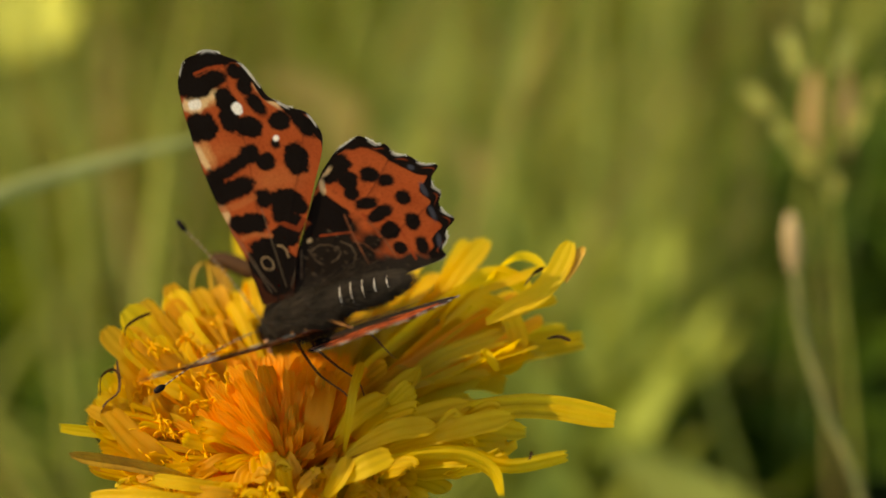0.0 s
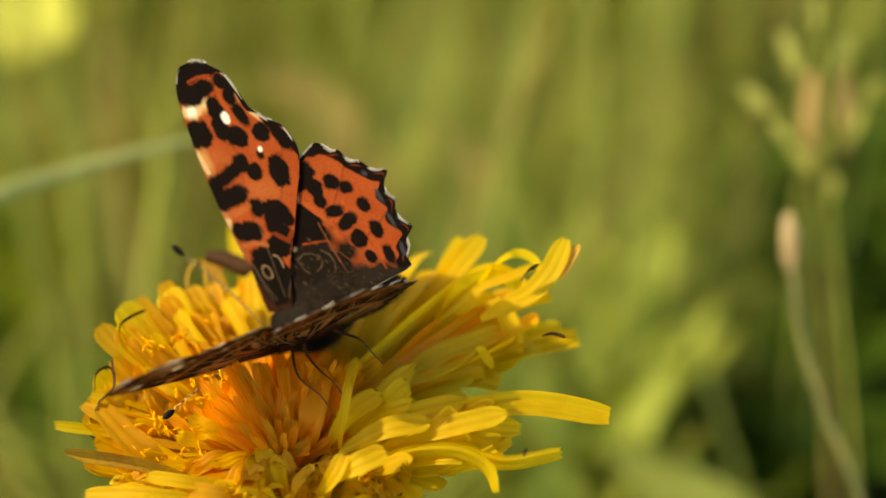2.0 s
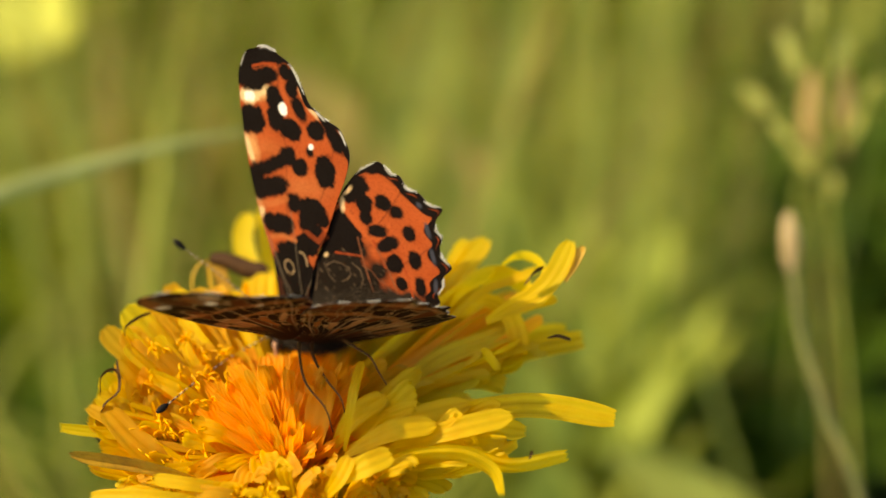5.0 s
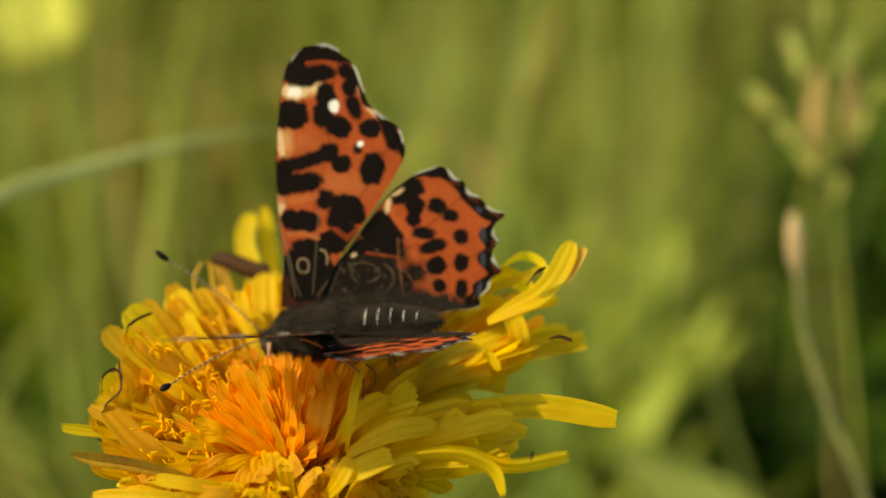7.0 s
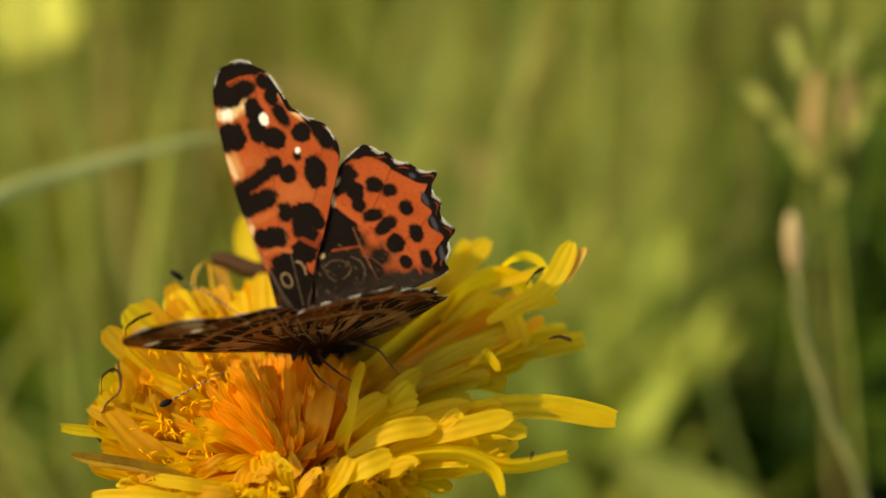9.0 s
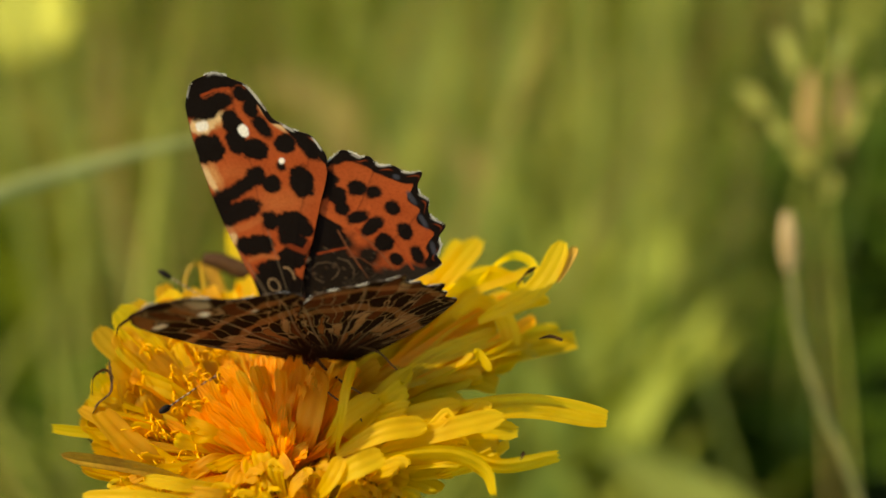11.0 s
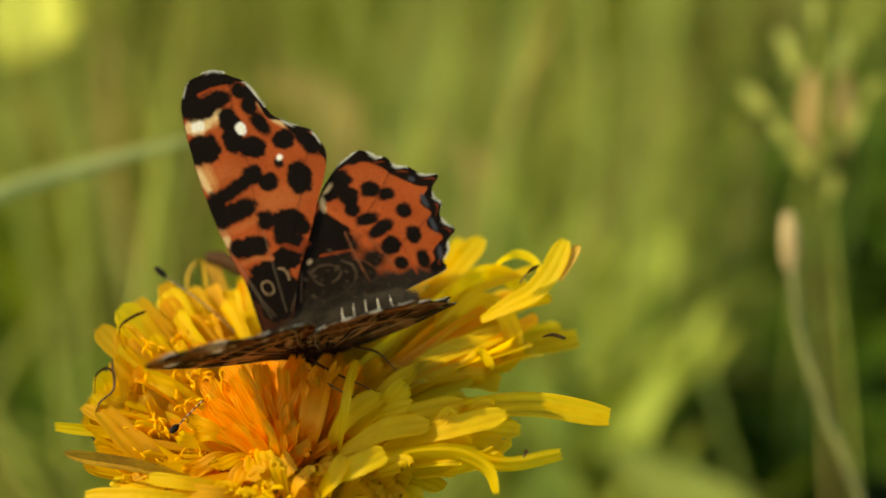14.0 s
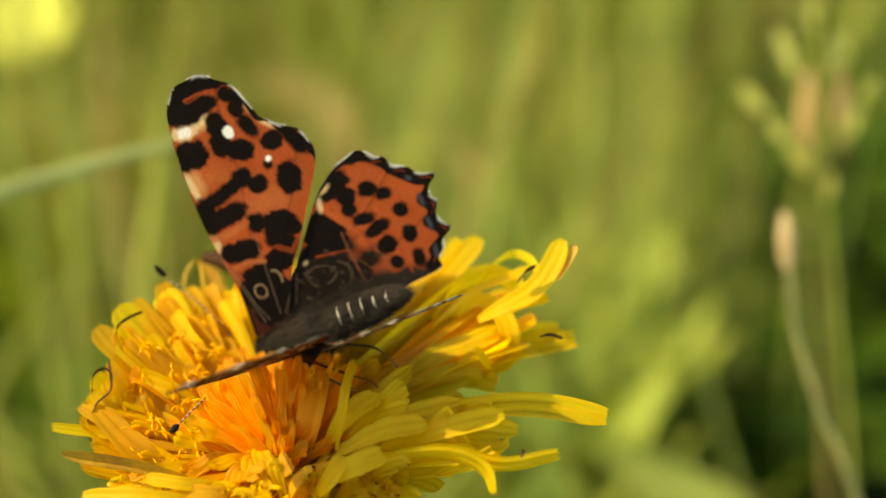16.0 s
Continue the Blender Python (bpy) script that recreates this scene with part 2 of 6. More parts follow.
def mesh_fast(name, verts, quads, mat):
    me = bpy.data.meshes.new(name)
    me.vertices.add(len(verts))
    me.vertices.foreach_set("co", np.asarray(verts, np.float32).ravel())
    me.loops.add(quads.size)
    me.loops.foreach_set("vertex_index", quads.ravel().astype(np.int32))
    me.polygons.add(len(quads))
    me.polygons.foreach_set("loop_start", np.arange(0, quads.size, 4, dtype=np.int32))
    me.polygons.foreach_set("loop_total", np.full(len(quads), 4, np.int32))
    me.materials.append(mat)
    me.polygons.foreach_set("use_smooth", [True] * len(quads))
    me.update(calc_edges=True)
    me.validate()
    return me


def in_painted_shade(x, y):
    """True over the patches behind the flower where dark leaf colour stands for shade."""
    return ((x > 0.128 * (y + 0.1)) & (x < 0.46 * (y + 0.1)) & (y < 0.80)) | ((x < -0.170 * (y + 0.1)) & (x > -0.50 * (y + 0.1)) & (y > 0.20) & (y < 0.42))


def make_grass():
    rng = np.random.default_rng(7)

    def back(n):
        x = rng.normal(0, 0.30, n)
        y = 0.10 + np.abs(rng.normal(0, 0.75, n))
        for _ in range(8):
            thin = np.sin(x * 31 + 2) * np.sin(y * 17 + x * 9) + 0.6 * np.sin(x * 67 + y * 23) < rng.uniform(-1.6, 0.9, n)
            bad = in_painted_shade(x, y) | thin
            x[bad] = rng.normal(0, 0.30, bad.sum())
        left = in_painted_shade(x, y)
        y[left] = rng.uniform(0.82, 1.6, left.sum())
        return np.stack([x, y], 1)

    def clump(n):
        y = rng.uniform(0.14, 0.5, n)
        return np.stack([(y + 0.1) * rng.uniform(0.045, 0.098, n), y], 1)

    def pale_sun_patch(n):
        y = rng.normal(0.85, 0.13, n)
        return np.stack([(y + 0.1) * rng.normal(0.25, 0.07, n), y], 1)

    def wide(n):
        r = 0.25 + 3.6 * rng.uniform(0, 1, n) ** 1.5
        a = rng.uniform(0, 2 * math.pi, n)
        x, y = r * np.cos(a), 0.3 + r * np.sin(a)
        keep = ~((np.abs(x) < 0.12) & (y < 0.15) & (y > -0.5))
        x[~keep] += 0.6
        x[in_painted_shade(x, y)] += 0.8
        return np.stack([x, y], 1)

    def under(n):
        return np.stack([rng.uniform(-0.25, 0.25, n), rng.uniform(-0.45, 0.12, n)], 1)

    def culms(n):
        y = rng.uniform(0.16, 0.62, n)
        return np.stack([(y + 0.1) * np.where(rng.uniform(0, 1, n) < 0.82, rng.uniform(-0.30, 0.16, n), rng.uniform(0.16, 0.30, n)), y], 1)

    for label, mat, n, fn, h, w, ln in (
            ("thin pale culms standing over the meadow grass", GRASS_PALE, 70, culms, (0.12, 0.26), (0.0016, 0.0034), (0.02, 0.25)),
            ("thin dry culms standing over the meadow grass", GRASS_DRY, 40, culms, (0.12, 0.24), (0.0014, 0.0028), (0.02, 0.3)),
            ("dark green stems standing over the meadow grass", LEAF_SHADE, 60, culms, (0.10, 0.22), (0.002, 0.004), (0.02, 0.3)),
            ("green meadow grass, blurred behind the flower", GRASS, 15000, back, (0.04, 0.13), (0.002, 0.0045), (0.1, 0.8)),
            ("straw-coloured dry grass among the green", GRASS_DRY, 3800, back, (0.03, 0.12), (0.0012, 0.003), (0.2, 0.9)),
            ("broad grass blades, pale green for a sunlit look", GRASS_PALE, 3200, back, (0.06, 0.15), (0.003, 0.006), (0.2, 0.9)),
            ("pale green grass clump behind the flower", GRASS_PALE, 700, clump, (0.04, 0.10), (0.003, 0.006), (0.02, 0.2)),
            # the sun on this patch is only its pale colour
            ("straw and green grass, coloured pale for a sunny patch", GRASS_PALE, 1300, pale_sun_patch, (0.06, 0.16), (0.003, 0.006), (0.1, 0.8)),
            ("green meadow grass around the clearing", GRASS, 34000, wide, (0.04, 0.15), (0.003, 0.007), (0.1, 0.8)),
            ("short green grass at the flower's foot", GRASS, 1800, under, (0.02, 0.06), (0.002, 0.004), (0.1, 0.8))):
        v, q = blades(n, fn, h, w, ln, rng)
        ob = put("grass", mesh_fast("grass", v, q, mat))
        tagged(ob, label, "grass", kind="stuff")


make_grass()


def make_tufts():
    """Single tufts that mottle the meadow: each at its place on the focus plane, with its spread."""
    rng = np.random.default_rng(23)
    # the yellow-green tufts carry sunlight in their pale colour
    dry, pale, green = ("tuft of withered straw-brown grass", GRASS_DRY), ("tuft of yellow-green grass, coloured pale for sunlight", GRASS_PALE), ("tuft of dark green grass", GRASS)
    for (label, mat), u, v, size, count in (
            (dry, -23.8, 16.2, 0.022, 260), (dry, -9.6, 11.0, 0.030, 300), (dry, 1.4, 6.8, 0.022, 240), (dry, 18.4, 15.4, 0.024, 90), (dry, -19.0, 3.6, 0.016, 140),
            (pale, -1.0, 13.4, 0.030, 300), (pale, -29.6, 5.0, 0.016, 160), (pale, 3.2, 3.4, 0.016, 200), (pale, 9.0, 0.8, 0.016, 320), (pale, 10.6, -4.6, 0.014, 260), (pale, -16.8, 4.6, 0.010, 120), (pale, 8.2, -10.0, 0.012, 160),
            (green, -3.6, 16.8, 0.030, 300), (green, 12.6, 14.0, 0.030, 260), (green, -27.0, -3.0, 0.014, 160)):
        way = spot(u, v, 0) - EYE
        mid = EYE + way * ((0.05 - EYE.z) / way.z)

        def feet(n):
            return np.stack([rng.normal(mid.x, size, n), rng.normal(mid.y + 0.02, size * 1.6, n)], 1)
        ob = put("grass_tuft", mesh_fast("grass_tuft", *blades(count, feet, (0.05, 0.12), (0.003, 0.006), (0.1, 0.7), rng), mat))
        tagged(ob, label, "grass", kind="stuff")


make_tufts()


# ---------------------------------------------------------------- plants behind
def make_blade(label, path, width, mat, side):
    p = curve(path, 40)
    s = np.linspace(0, 1, 40)
    w = width * np.clip(np.minimum(1, (1 - s) * 3.5 + 0.03), 0, 1) * np.minimum(1, 0.5 + s * 4)
    base = p[0].copy()
    v, f = ribbon(p - base, side, w, 6, 0.2, 0, 0.02)
    ob = new("tall_grass")
    ob.location = base
    tagged(ob, label, "grass")
    put("blade", mesh_from("blade", v, f, mat), ob)
    return ob


def foot(p, dx=0.0, dy=0.0):
    return Vector((p.x + dx, p.y + dy, -0.002))


def rise(base, p):
    """Places from the ground up to p, closer together towards p."""
    return [Vector(base).lerp(Vector(p), k) for k in (0, 0.5, 0.8, 0.93)]


def make_background_plants():
    # pale blade that leans in from the side
    a, b, c = beyond(-17.96, 7.64, 0.164), beyond(-26.56, 5.44, 0.162), beyond(-33.76, 2.64, 0.160)
    d = beyond(-48.16, -7.16, 0.160)
    make_blade("pale green grass blade arching behind the flower", rise(foot(d, -0.02), d) + [d, c, b, a, beyond(-10.56, 8.64, 0.168)], 0.0017, SILVER, tuple(UP))
    # stem with a pale closed head
    stem_d = 0.160
    top, e1, e2, e3 = beyond(24.8, -1.16, stem_d), beyond(25.52, -6.36, stem_d), beyond(27.12, -11.56, stem_d), beyond(28.84, -15.56, stem_d)
    e4 = beyond(32.24, -26.36, stem_d)
    base = foot(e4, 0.01)
    thing = new("budding_stem")
    thing.location = base
    tagged(thing, "slender pale green stem with a closed pinkish-beige bud", "plant")
    path = curve(rise(base, e4) + [e4, e3, e2, e1, top], 44) - np.array(base)
    v, f = tube(path, np.linspace(0.00052, 0.00042, 44), 8)
    put("stem", mesh_from("stem", v, f, STRAW), thing)
    t0, t1 = np.array(beyond(24.8, -1.64, stem_d) - base), np.array(beyond(24.56, 2.6, stem_d) - base)
    s = np.linspace(0, 1, 14)
    rad = 0.00094 * np.sin(math.pi * np.clip(s * 0.9 + 0.08, 0, 1)) ** 0.5
    v, f = tube([t0 + (t1 - t0) * q for q in s], rad, 10)
    put("bud", mesh_from("bud", v, f, BUD), thing, "pinkish-beige closed bud")
    # loose panicle of a flowering grass
    pd = 0.200
    thing = new("grass_panicle")
    low = beyond(29.84, -24.36, pd)
    base = foot(low, 0.012)
    thing.location = base
    tagged(thing, "flowering grass panicle with pale yellow-green spikelets", "grass panicle")
    axis = rise(base, low) + [low, beyond(28.84, -10.36, pd), beyond(27.84, -0.36, pd), beyond(27.12, 7.64, pd), beyond(26.84, 15.24, pd), beyond(26.56, 20.04, pd)]
    v, f = tube(curve(axis, 54) - np.array(base), np.linspace(0.0005, 0.0002, 54), 6)
    put("stem", mesh_from("stem", v, f, GRASS_PALE), thing)
    rng = random.Random(5)
    marks = [
        (24.64, 13.84, 1.92, 4, -20), (28.24, 13.84, 1.84, 3.6, 16), (22.24, 10.64, 2.24, 3.2, -40), (25.64, 6.24, 2.08, 3.2, -35),
        (29.12, 8.64, 1.84, 3.6, 25), (26.56, 16.84, 1.44, 2.8, 0), (24.04, 8.24, 1.44, 2.4, -35), (27.64, 4.44, 1.6, 2.4, 10), (30.44, 11.24, 1.44, 2.4, 30)]
    for u, v_, wd, ln, lean in marks:
        mid = np.array(beyond(u, v_, pd + rng.uniform(-0.004, 0.004)) - base)
        ax = np.array(UP) * math.cos(radians(lean)) + np.array(RIGHT) * math.sin(radians(lean))
        s = np.linspace(-0.5, 0.5, 9)
        k = pd / REACH * MM
        bodies = []
        for off in (-0.3, 0.0, 0.3):
            shift = np.array(RIGHT) * off * wd * k * 0.5
            bodies.append(ribbon([mid + shift + ax * q * ln * k * 0.85 for q in s], tuple(RIGHT), 0.27 * wd * k * np.cos(s * math.pi * 0.94), 6, 0.3, 0, 0.03))
        vv, ff = joined(bodies)
        sp = put("spikelet", mesh_from("spikelet", vv, ff, SPIKELET), thing)
        j = np.array(beyond(27.28, 5.64, pd) - base)
        vv, ff = tube(curve([j, (j + mid) / 2 + np.array(UP) * 0.001, mid - ax * ln * k * 0.35], 8), 0.00018, 5)
        put("twig", mesh_from("twig", vv, ff, GRASS_PALE), sp)
    for u, v_, wd in ((26.24, 9.44, 4.0), (28.64, 9.64, 2.6)):
        mid = np.array(beyond(u, v_, pd + 0.005) - base)
        s = np.linspace(-0.5, 0.5, 9)
        vv, ff = tube([mid + np.array(UP) * q * 0.012 for q in s], 0.00042 * wd * np.cos(s * math.pi * 0.9), 8)
        put("husk", mesh_from("husk", vv, ff, HUSK), thing, "straw-brown empty husk")
    # broad blades and stalks further off: distance, breadth, then the way of each on the focus plane
    for label, mat, d, w, pts in (
            ("pale green grass blade standing far behind the flower", GRASS_PALE, 0.27, 0.013, ((22.2, -21.6), (18.2, -18.4), (14.4, -15.6), (11.6, -14.4))),
            ("tall pale grey-green stalk behind the flower", GRASS_PALE, 0.40, 0.0060, ((2.4, -4.0), (3.6, 5.0), (4.9, 11.0), (6.6, 18.6), (7.4, 23.0))),
            ("light green leaf blade lit from the side", GRASS, 0.34, 0.0060, ((10.4, -22.0), (11.0, -12.6), (14.4, -9.8), (17.6, -8.0), (19.6, -7.4))),
            ("straw-brown dry stalk in the grass", GRASS_DRY, 0.42, 0.0042, ((-22.0, -4.0), (-23.4, 6.0), (-23.8, 13.0), (-24.2, 20.0))),
            ("straw-brown dry blade bent in the grass", GRASS_DRY, 0.45, 0.0150, ((-4.0, 2.0), (-7.6, 9.4), (-10.4, 11.6), (-13.4, 11.8))),
            ("straw-brown dry blade behind the wings", GRASS_DRY, 0.45, 0.0130, ((5.0, -3.0), (2.6, 4.0), (1.2, 6.8), (-0.6, 9.2))),
            ("yellow-green broad blade, pale as if in the sun", GRASS_PALE, 0.50, 0.0180, ((-6.0, 0.0), (-2.0, 9.0), (-0.4, 14.0), (1.0, 17.4))),
            ("yellow-green blade beside the tall stalk", GRASS_PALE, 0.46, 0.0130, ((9.0, -20.0), (9.4, -12.0), (9.2, -6.0), (8.8, -1.0))),
            ("brownish stem under the grass panicle", GRASS_DRY, 0.26, 0.0009, ((27.6, -24.0), (27.2, -10.0), (26.8, 0.0), (26.6, 6.0)))):
        p = [beyond(u, v_, d) for u, v_ in pts]
        make_blade(label, rise(foot(p[0], 0.004, 0.01), p[0]) + p, w, mat, tuple(RIGHT) if abs(p[-1].z - p[0].z) > abs(p[-1].x - p[0].x) else tuple(UP))
    # yellow bloom in the far corner
    thing = new("yellow_bloom")
    mid = beyond(-29.2, 16.0, 0.60)
    base = foot(mid, 0.01, 0.01)
    thing.location = base
    tagged(thing, "small bright yellow meadow flower, out of focus", "flower")
    c0 = np.array(mid - base)
    v, f = tube(curve([(0, 0, 0), c0 * 0.6 + np.array((0.006, 0, 0)), c0], 14), 0.0009, 6)
    put("stem", mesh_from("stem", v, f, GRASS_PALE), thing)
    n0 = np.array((-0.1, -0.55, 0.82))
    n0 /= np.linalg.norm(n0)
    ex = np.cross(n0, (0, 0, 1.0))
    ex /= np.linalg.norm(ex)
    ey = np.cross(n0, ex)
    for k in range(6):
        a = k * math.pi / 3
        r = ex * math.cos(a) + ey * math.sin(a)
        sd = np.cross(n0, r)
        s = np.linspace(0, 1, 7)
        path = [c0 + r * 0.0205 * q + n0 * 0.005 * q * q for q in s]
        v, f = ribbon(path, sd, 0.019 * np.sin(0.3 + 2.5 * s * 0.95) ** 0.7, 6, 0.2, 0, 0.0)
        put("petal", mesh_from("petal", v, f, CUP), thing)


make_background_plants()


def leafy_plant(place, count, reach, width, rng, mat=LEAF_SHADE, label="low meadow plant with broad green leaves, coloured dark for shade", high=(0.012, 0.05)):
    """A low plant: a rosette of broad arched leaves."""
    plant = new("leafy_plant")
    plant.location = place
    tagged(plant, label, "plant", group="leafy plants in the grass")
    for k in range(count):
        a = k * 2.4 + rng.uniform(-0.4, 0.4)
        ln = reach * rng.uniform(0.7, 1.15)
        tip = np.array((ln * math.cos(a), ln * math.sin(a), rng.uniform(*high)))
        p = curve([(0, 0, 0), tip * 0.5 + np.array((0, 0, 0.02)), tip], 16)
        s = np.linspace(0, 1, 16)
        v, f = ribbon(p, np.cross(tip, (0, 0, 1.0)), width * rng.uniform(0.8, 1.2) * np.sin(math.pi * (0.04 + 0.94 * s)) ** 0.7, 10, 0.12, 0, 0.03)
        put("leaf", mesh_from("leaf", v, f, mat), plant)


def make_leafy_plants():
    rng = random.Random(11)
    # nothing casts shade on these: it lies in their leaf colour
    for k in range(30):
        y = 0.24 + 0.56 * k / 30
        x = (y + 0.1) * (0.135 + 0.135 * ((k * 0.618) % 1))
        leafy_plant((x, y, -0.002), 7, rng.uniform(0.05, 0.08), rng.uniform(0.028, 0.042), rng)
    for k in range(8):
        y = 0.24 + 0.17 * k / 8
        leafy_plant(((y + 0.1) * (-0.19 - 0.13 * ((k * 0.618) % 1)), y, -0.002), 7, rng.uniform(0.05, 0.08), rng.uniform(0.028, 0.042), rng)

    # paler ones, sunlight put into their colour, between the flower and the dark leaves
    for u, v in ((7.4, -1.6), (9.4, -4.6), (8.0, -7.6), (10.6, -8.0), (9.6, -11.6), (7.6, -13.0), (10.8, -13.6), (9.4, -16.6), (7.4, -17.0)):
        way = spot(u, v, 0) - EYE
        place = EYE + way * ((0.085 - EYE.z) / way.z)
        leafy_plant((place.x, place.y, -0.002), 8, rng.uniform(0.022, 0.032), rng.uniform(0.014, 0.020), rng, LEAF_SUNLIT, "low meadow plant with broad leaves, coloured light green for sunlight", (0.085, 0.115))


make_leafy_plants()

# ---------------------------------------------------------------- the dandelion
CROWN = spot(-9.78, -16.93, 2)
LEAN = (AXES @ Vector((-0.32, 0.71, 0.62))).normalized()
FX = (RIGHT - LEAN * RIGHT.dot(LEAN)).normalized()
FY = LEAN.cross(FX)
HEAD = Matrix((FX, FY, LEAN)).transposed()
FOOT = Vector((CROWN.x + 0.012, CROWN.y + 0.03, 0.0))
dandelion = new("dandelion")
dandelion.location = FOOT
tagged(dandelion, "fully open yellow dandelion with an orange heart on a hollow stalk", "flower")


FRONT, INWARD = Vector((-0.12, 0.38, 0.92)), Vector((0.80, 0.0, 0.60))


def special(points, width, mat, label="", side=None, teeth=0.26, cup=0.07, taper=0.35, n=20, grow=0.6, ridge=0.03, narrow=0.7, face=None):
    """A single floret along places given in the picture's axes. face: where its broad side looks."""
    p = curve([spot(*q) - FOOT for q in points], n)
    s = np.linspace(0, 1, n)
    w = width * MM * (taper + (1 - taper) * np.sin(np.clip(s / grow, 0, 1) * math.pi / 2)) * np.sqrt(1 - narrow * np.clip((s - 0.78) / 0.22, 0, 1) ** 3)
    if face is not None:
        sd = np.cross(np.gradient(p, axis=0), np.array(AXES @ Vector(face)))
    else:
        sd = tuple(AXES @ Vector(side))
    v, f = ribbon(p, sd, w, 10, cup, teeth * MM, ridge)
    put("floret", mesh_from("floret", v, f, mat), dandelion, label)


def rim(turn):
    """Where the outermost florets end, in the picture's axes (mm), at an angle from the right, anticlockwise."""
    marks = ((0, 13.0, 8.0), (10, 16.5, 5.5), (16, 16.5, 1.5), (23, 20.5, -2.5), (30, 20.0, -5.0), (38, 20.5, -6.5), (46, 19.0, -7.5),
             (56, 17.5, -9.0), (72, 16.0, -10.0), (90, 13.5, -12.0), (120, 13.2, -4.5), (142, 15.2, 1.5), (160, 13.4, 3.5), (180, 12.3, 6.5),
             (200, 12.2, 9.5), (230, 10.0, 12.0), (270, 8.5, 13.0), (310, 7.5, 12.0), (340, 8.5, 10.0), (360, 13.0, 8.0))
    turn %= 360
    far = float(np.interp(turn, [m[0] for m in marks], [m[1] for m in marks]))
    near = float(np.interp(turn, [m[0] for m in marks], [m[2] for m in marks]))
    return Vector((far * math.cos(radians(turn)), far * math.sin(radians(turn)), near - 4.0))


HEART = Vector((-10.37, -14.8, 4))
STAND = Vector((-0.32, 0.71, 0.62)).normalized()


def floret_end(turn, q):
    """The end of a floret at an angle and a share q of the way out: inner ones stand up."""
    lift = float(np.interp(turn % 360, [0, 70, 115, 200, 240, 300, 360], [6.6, 6.6, 3.0, 3.0, 4.8, 4.8, 6.6]))
    return HEART + rim(turn) * q + STAND * lift * max(0.0, 1 - q) ** 1.1


def floret(rng, turn, q, width, mat, bulge, spread=22, curl=0.3, narrow=(0.5, 0.9), teeth=(0.2, 0.55)):
    """A floret from the receptacle to a share q of the way to the rim, bowed up and outwards."""
    end = floret_end(turn, q) + Vector((rng.uniform(-0.4, 0.4), rng.uniform(-0.4, 0.4), rng.uniform(-0.6, 0.6)))
    if end.y > -8.0 and -13.5 < end.x < 4.5:
        end.z = min(end.z, -6.5)
    az = radians(turn)
    foot_at = Vector((-9.78, -16.93, 2)) + STAND * 1.6 * (1 - q) + AXES.transposed() @ ((FX * math.cos(az) + FY * math.sin(az)) * 3.6 * q)
    way = end - foot_at
    across = way.cross(STAND).normalized()
    bow = bulge * way.length
    low = foot_at.lerp(end, 0.3) + STAND * bow * 0.85 + across * rng.uniform(-0.2, 0.2)
    mid = foot_at.lerp(end, 0.62) + STAND * (bow + rng.uniform(-0.2, 0.3)) + across * rng.uniform(-0.4, 0.4)
    late = foot_at.lerp(end, 0.9) + STAND * (bow * 0.4 + rng.uniform(-0.1, 0.3)) + across * rng.uniform(-0.4, 0.4)
    twist = radians(rng.uniform(-spread, spread))
    side = across * math.cos(twist) + STAND * math.sin(twist)
    special([tuple(foot_at), tuple(low), tuple(mid), tuple(late), tuple(end + STAND * rng.uniform(0, curl))], width, mat, side=tuple(side),
            teeth=rng.uniform(*teeth), cup=rng.uniform(-0.04, 0.09), n=18, grow=rng.uniform(0.55, 0.8), ridge=rng.uniform(0.02, 0.05), narrow=rng.uniform(*narrow))


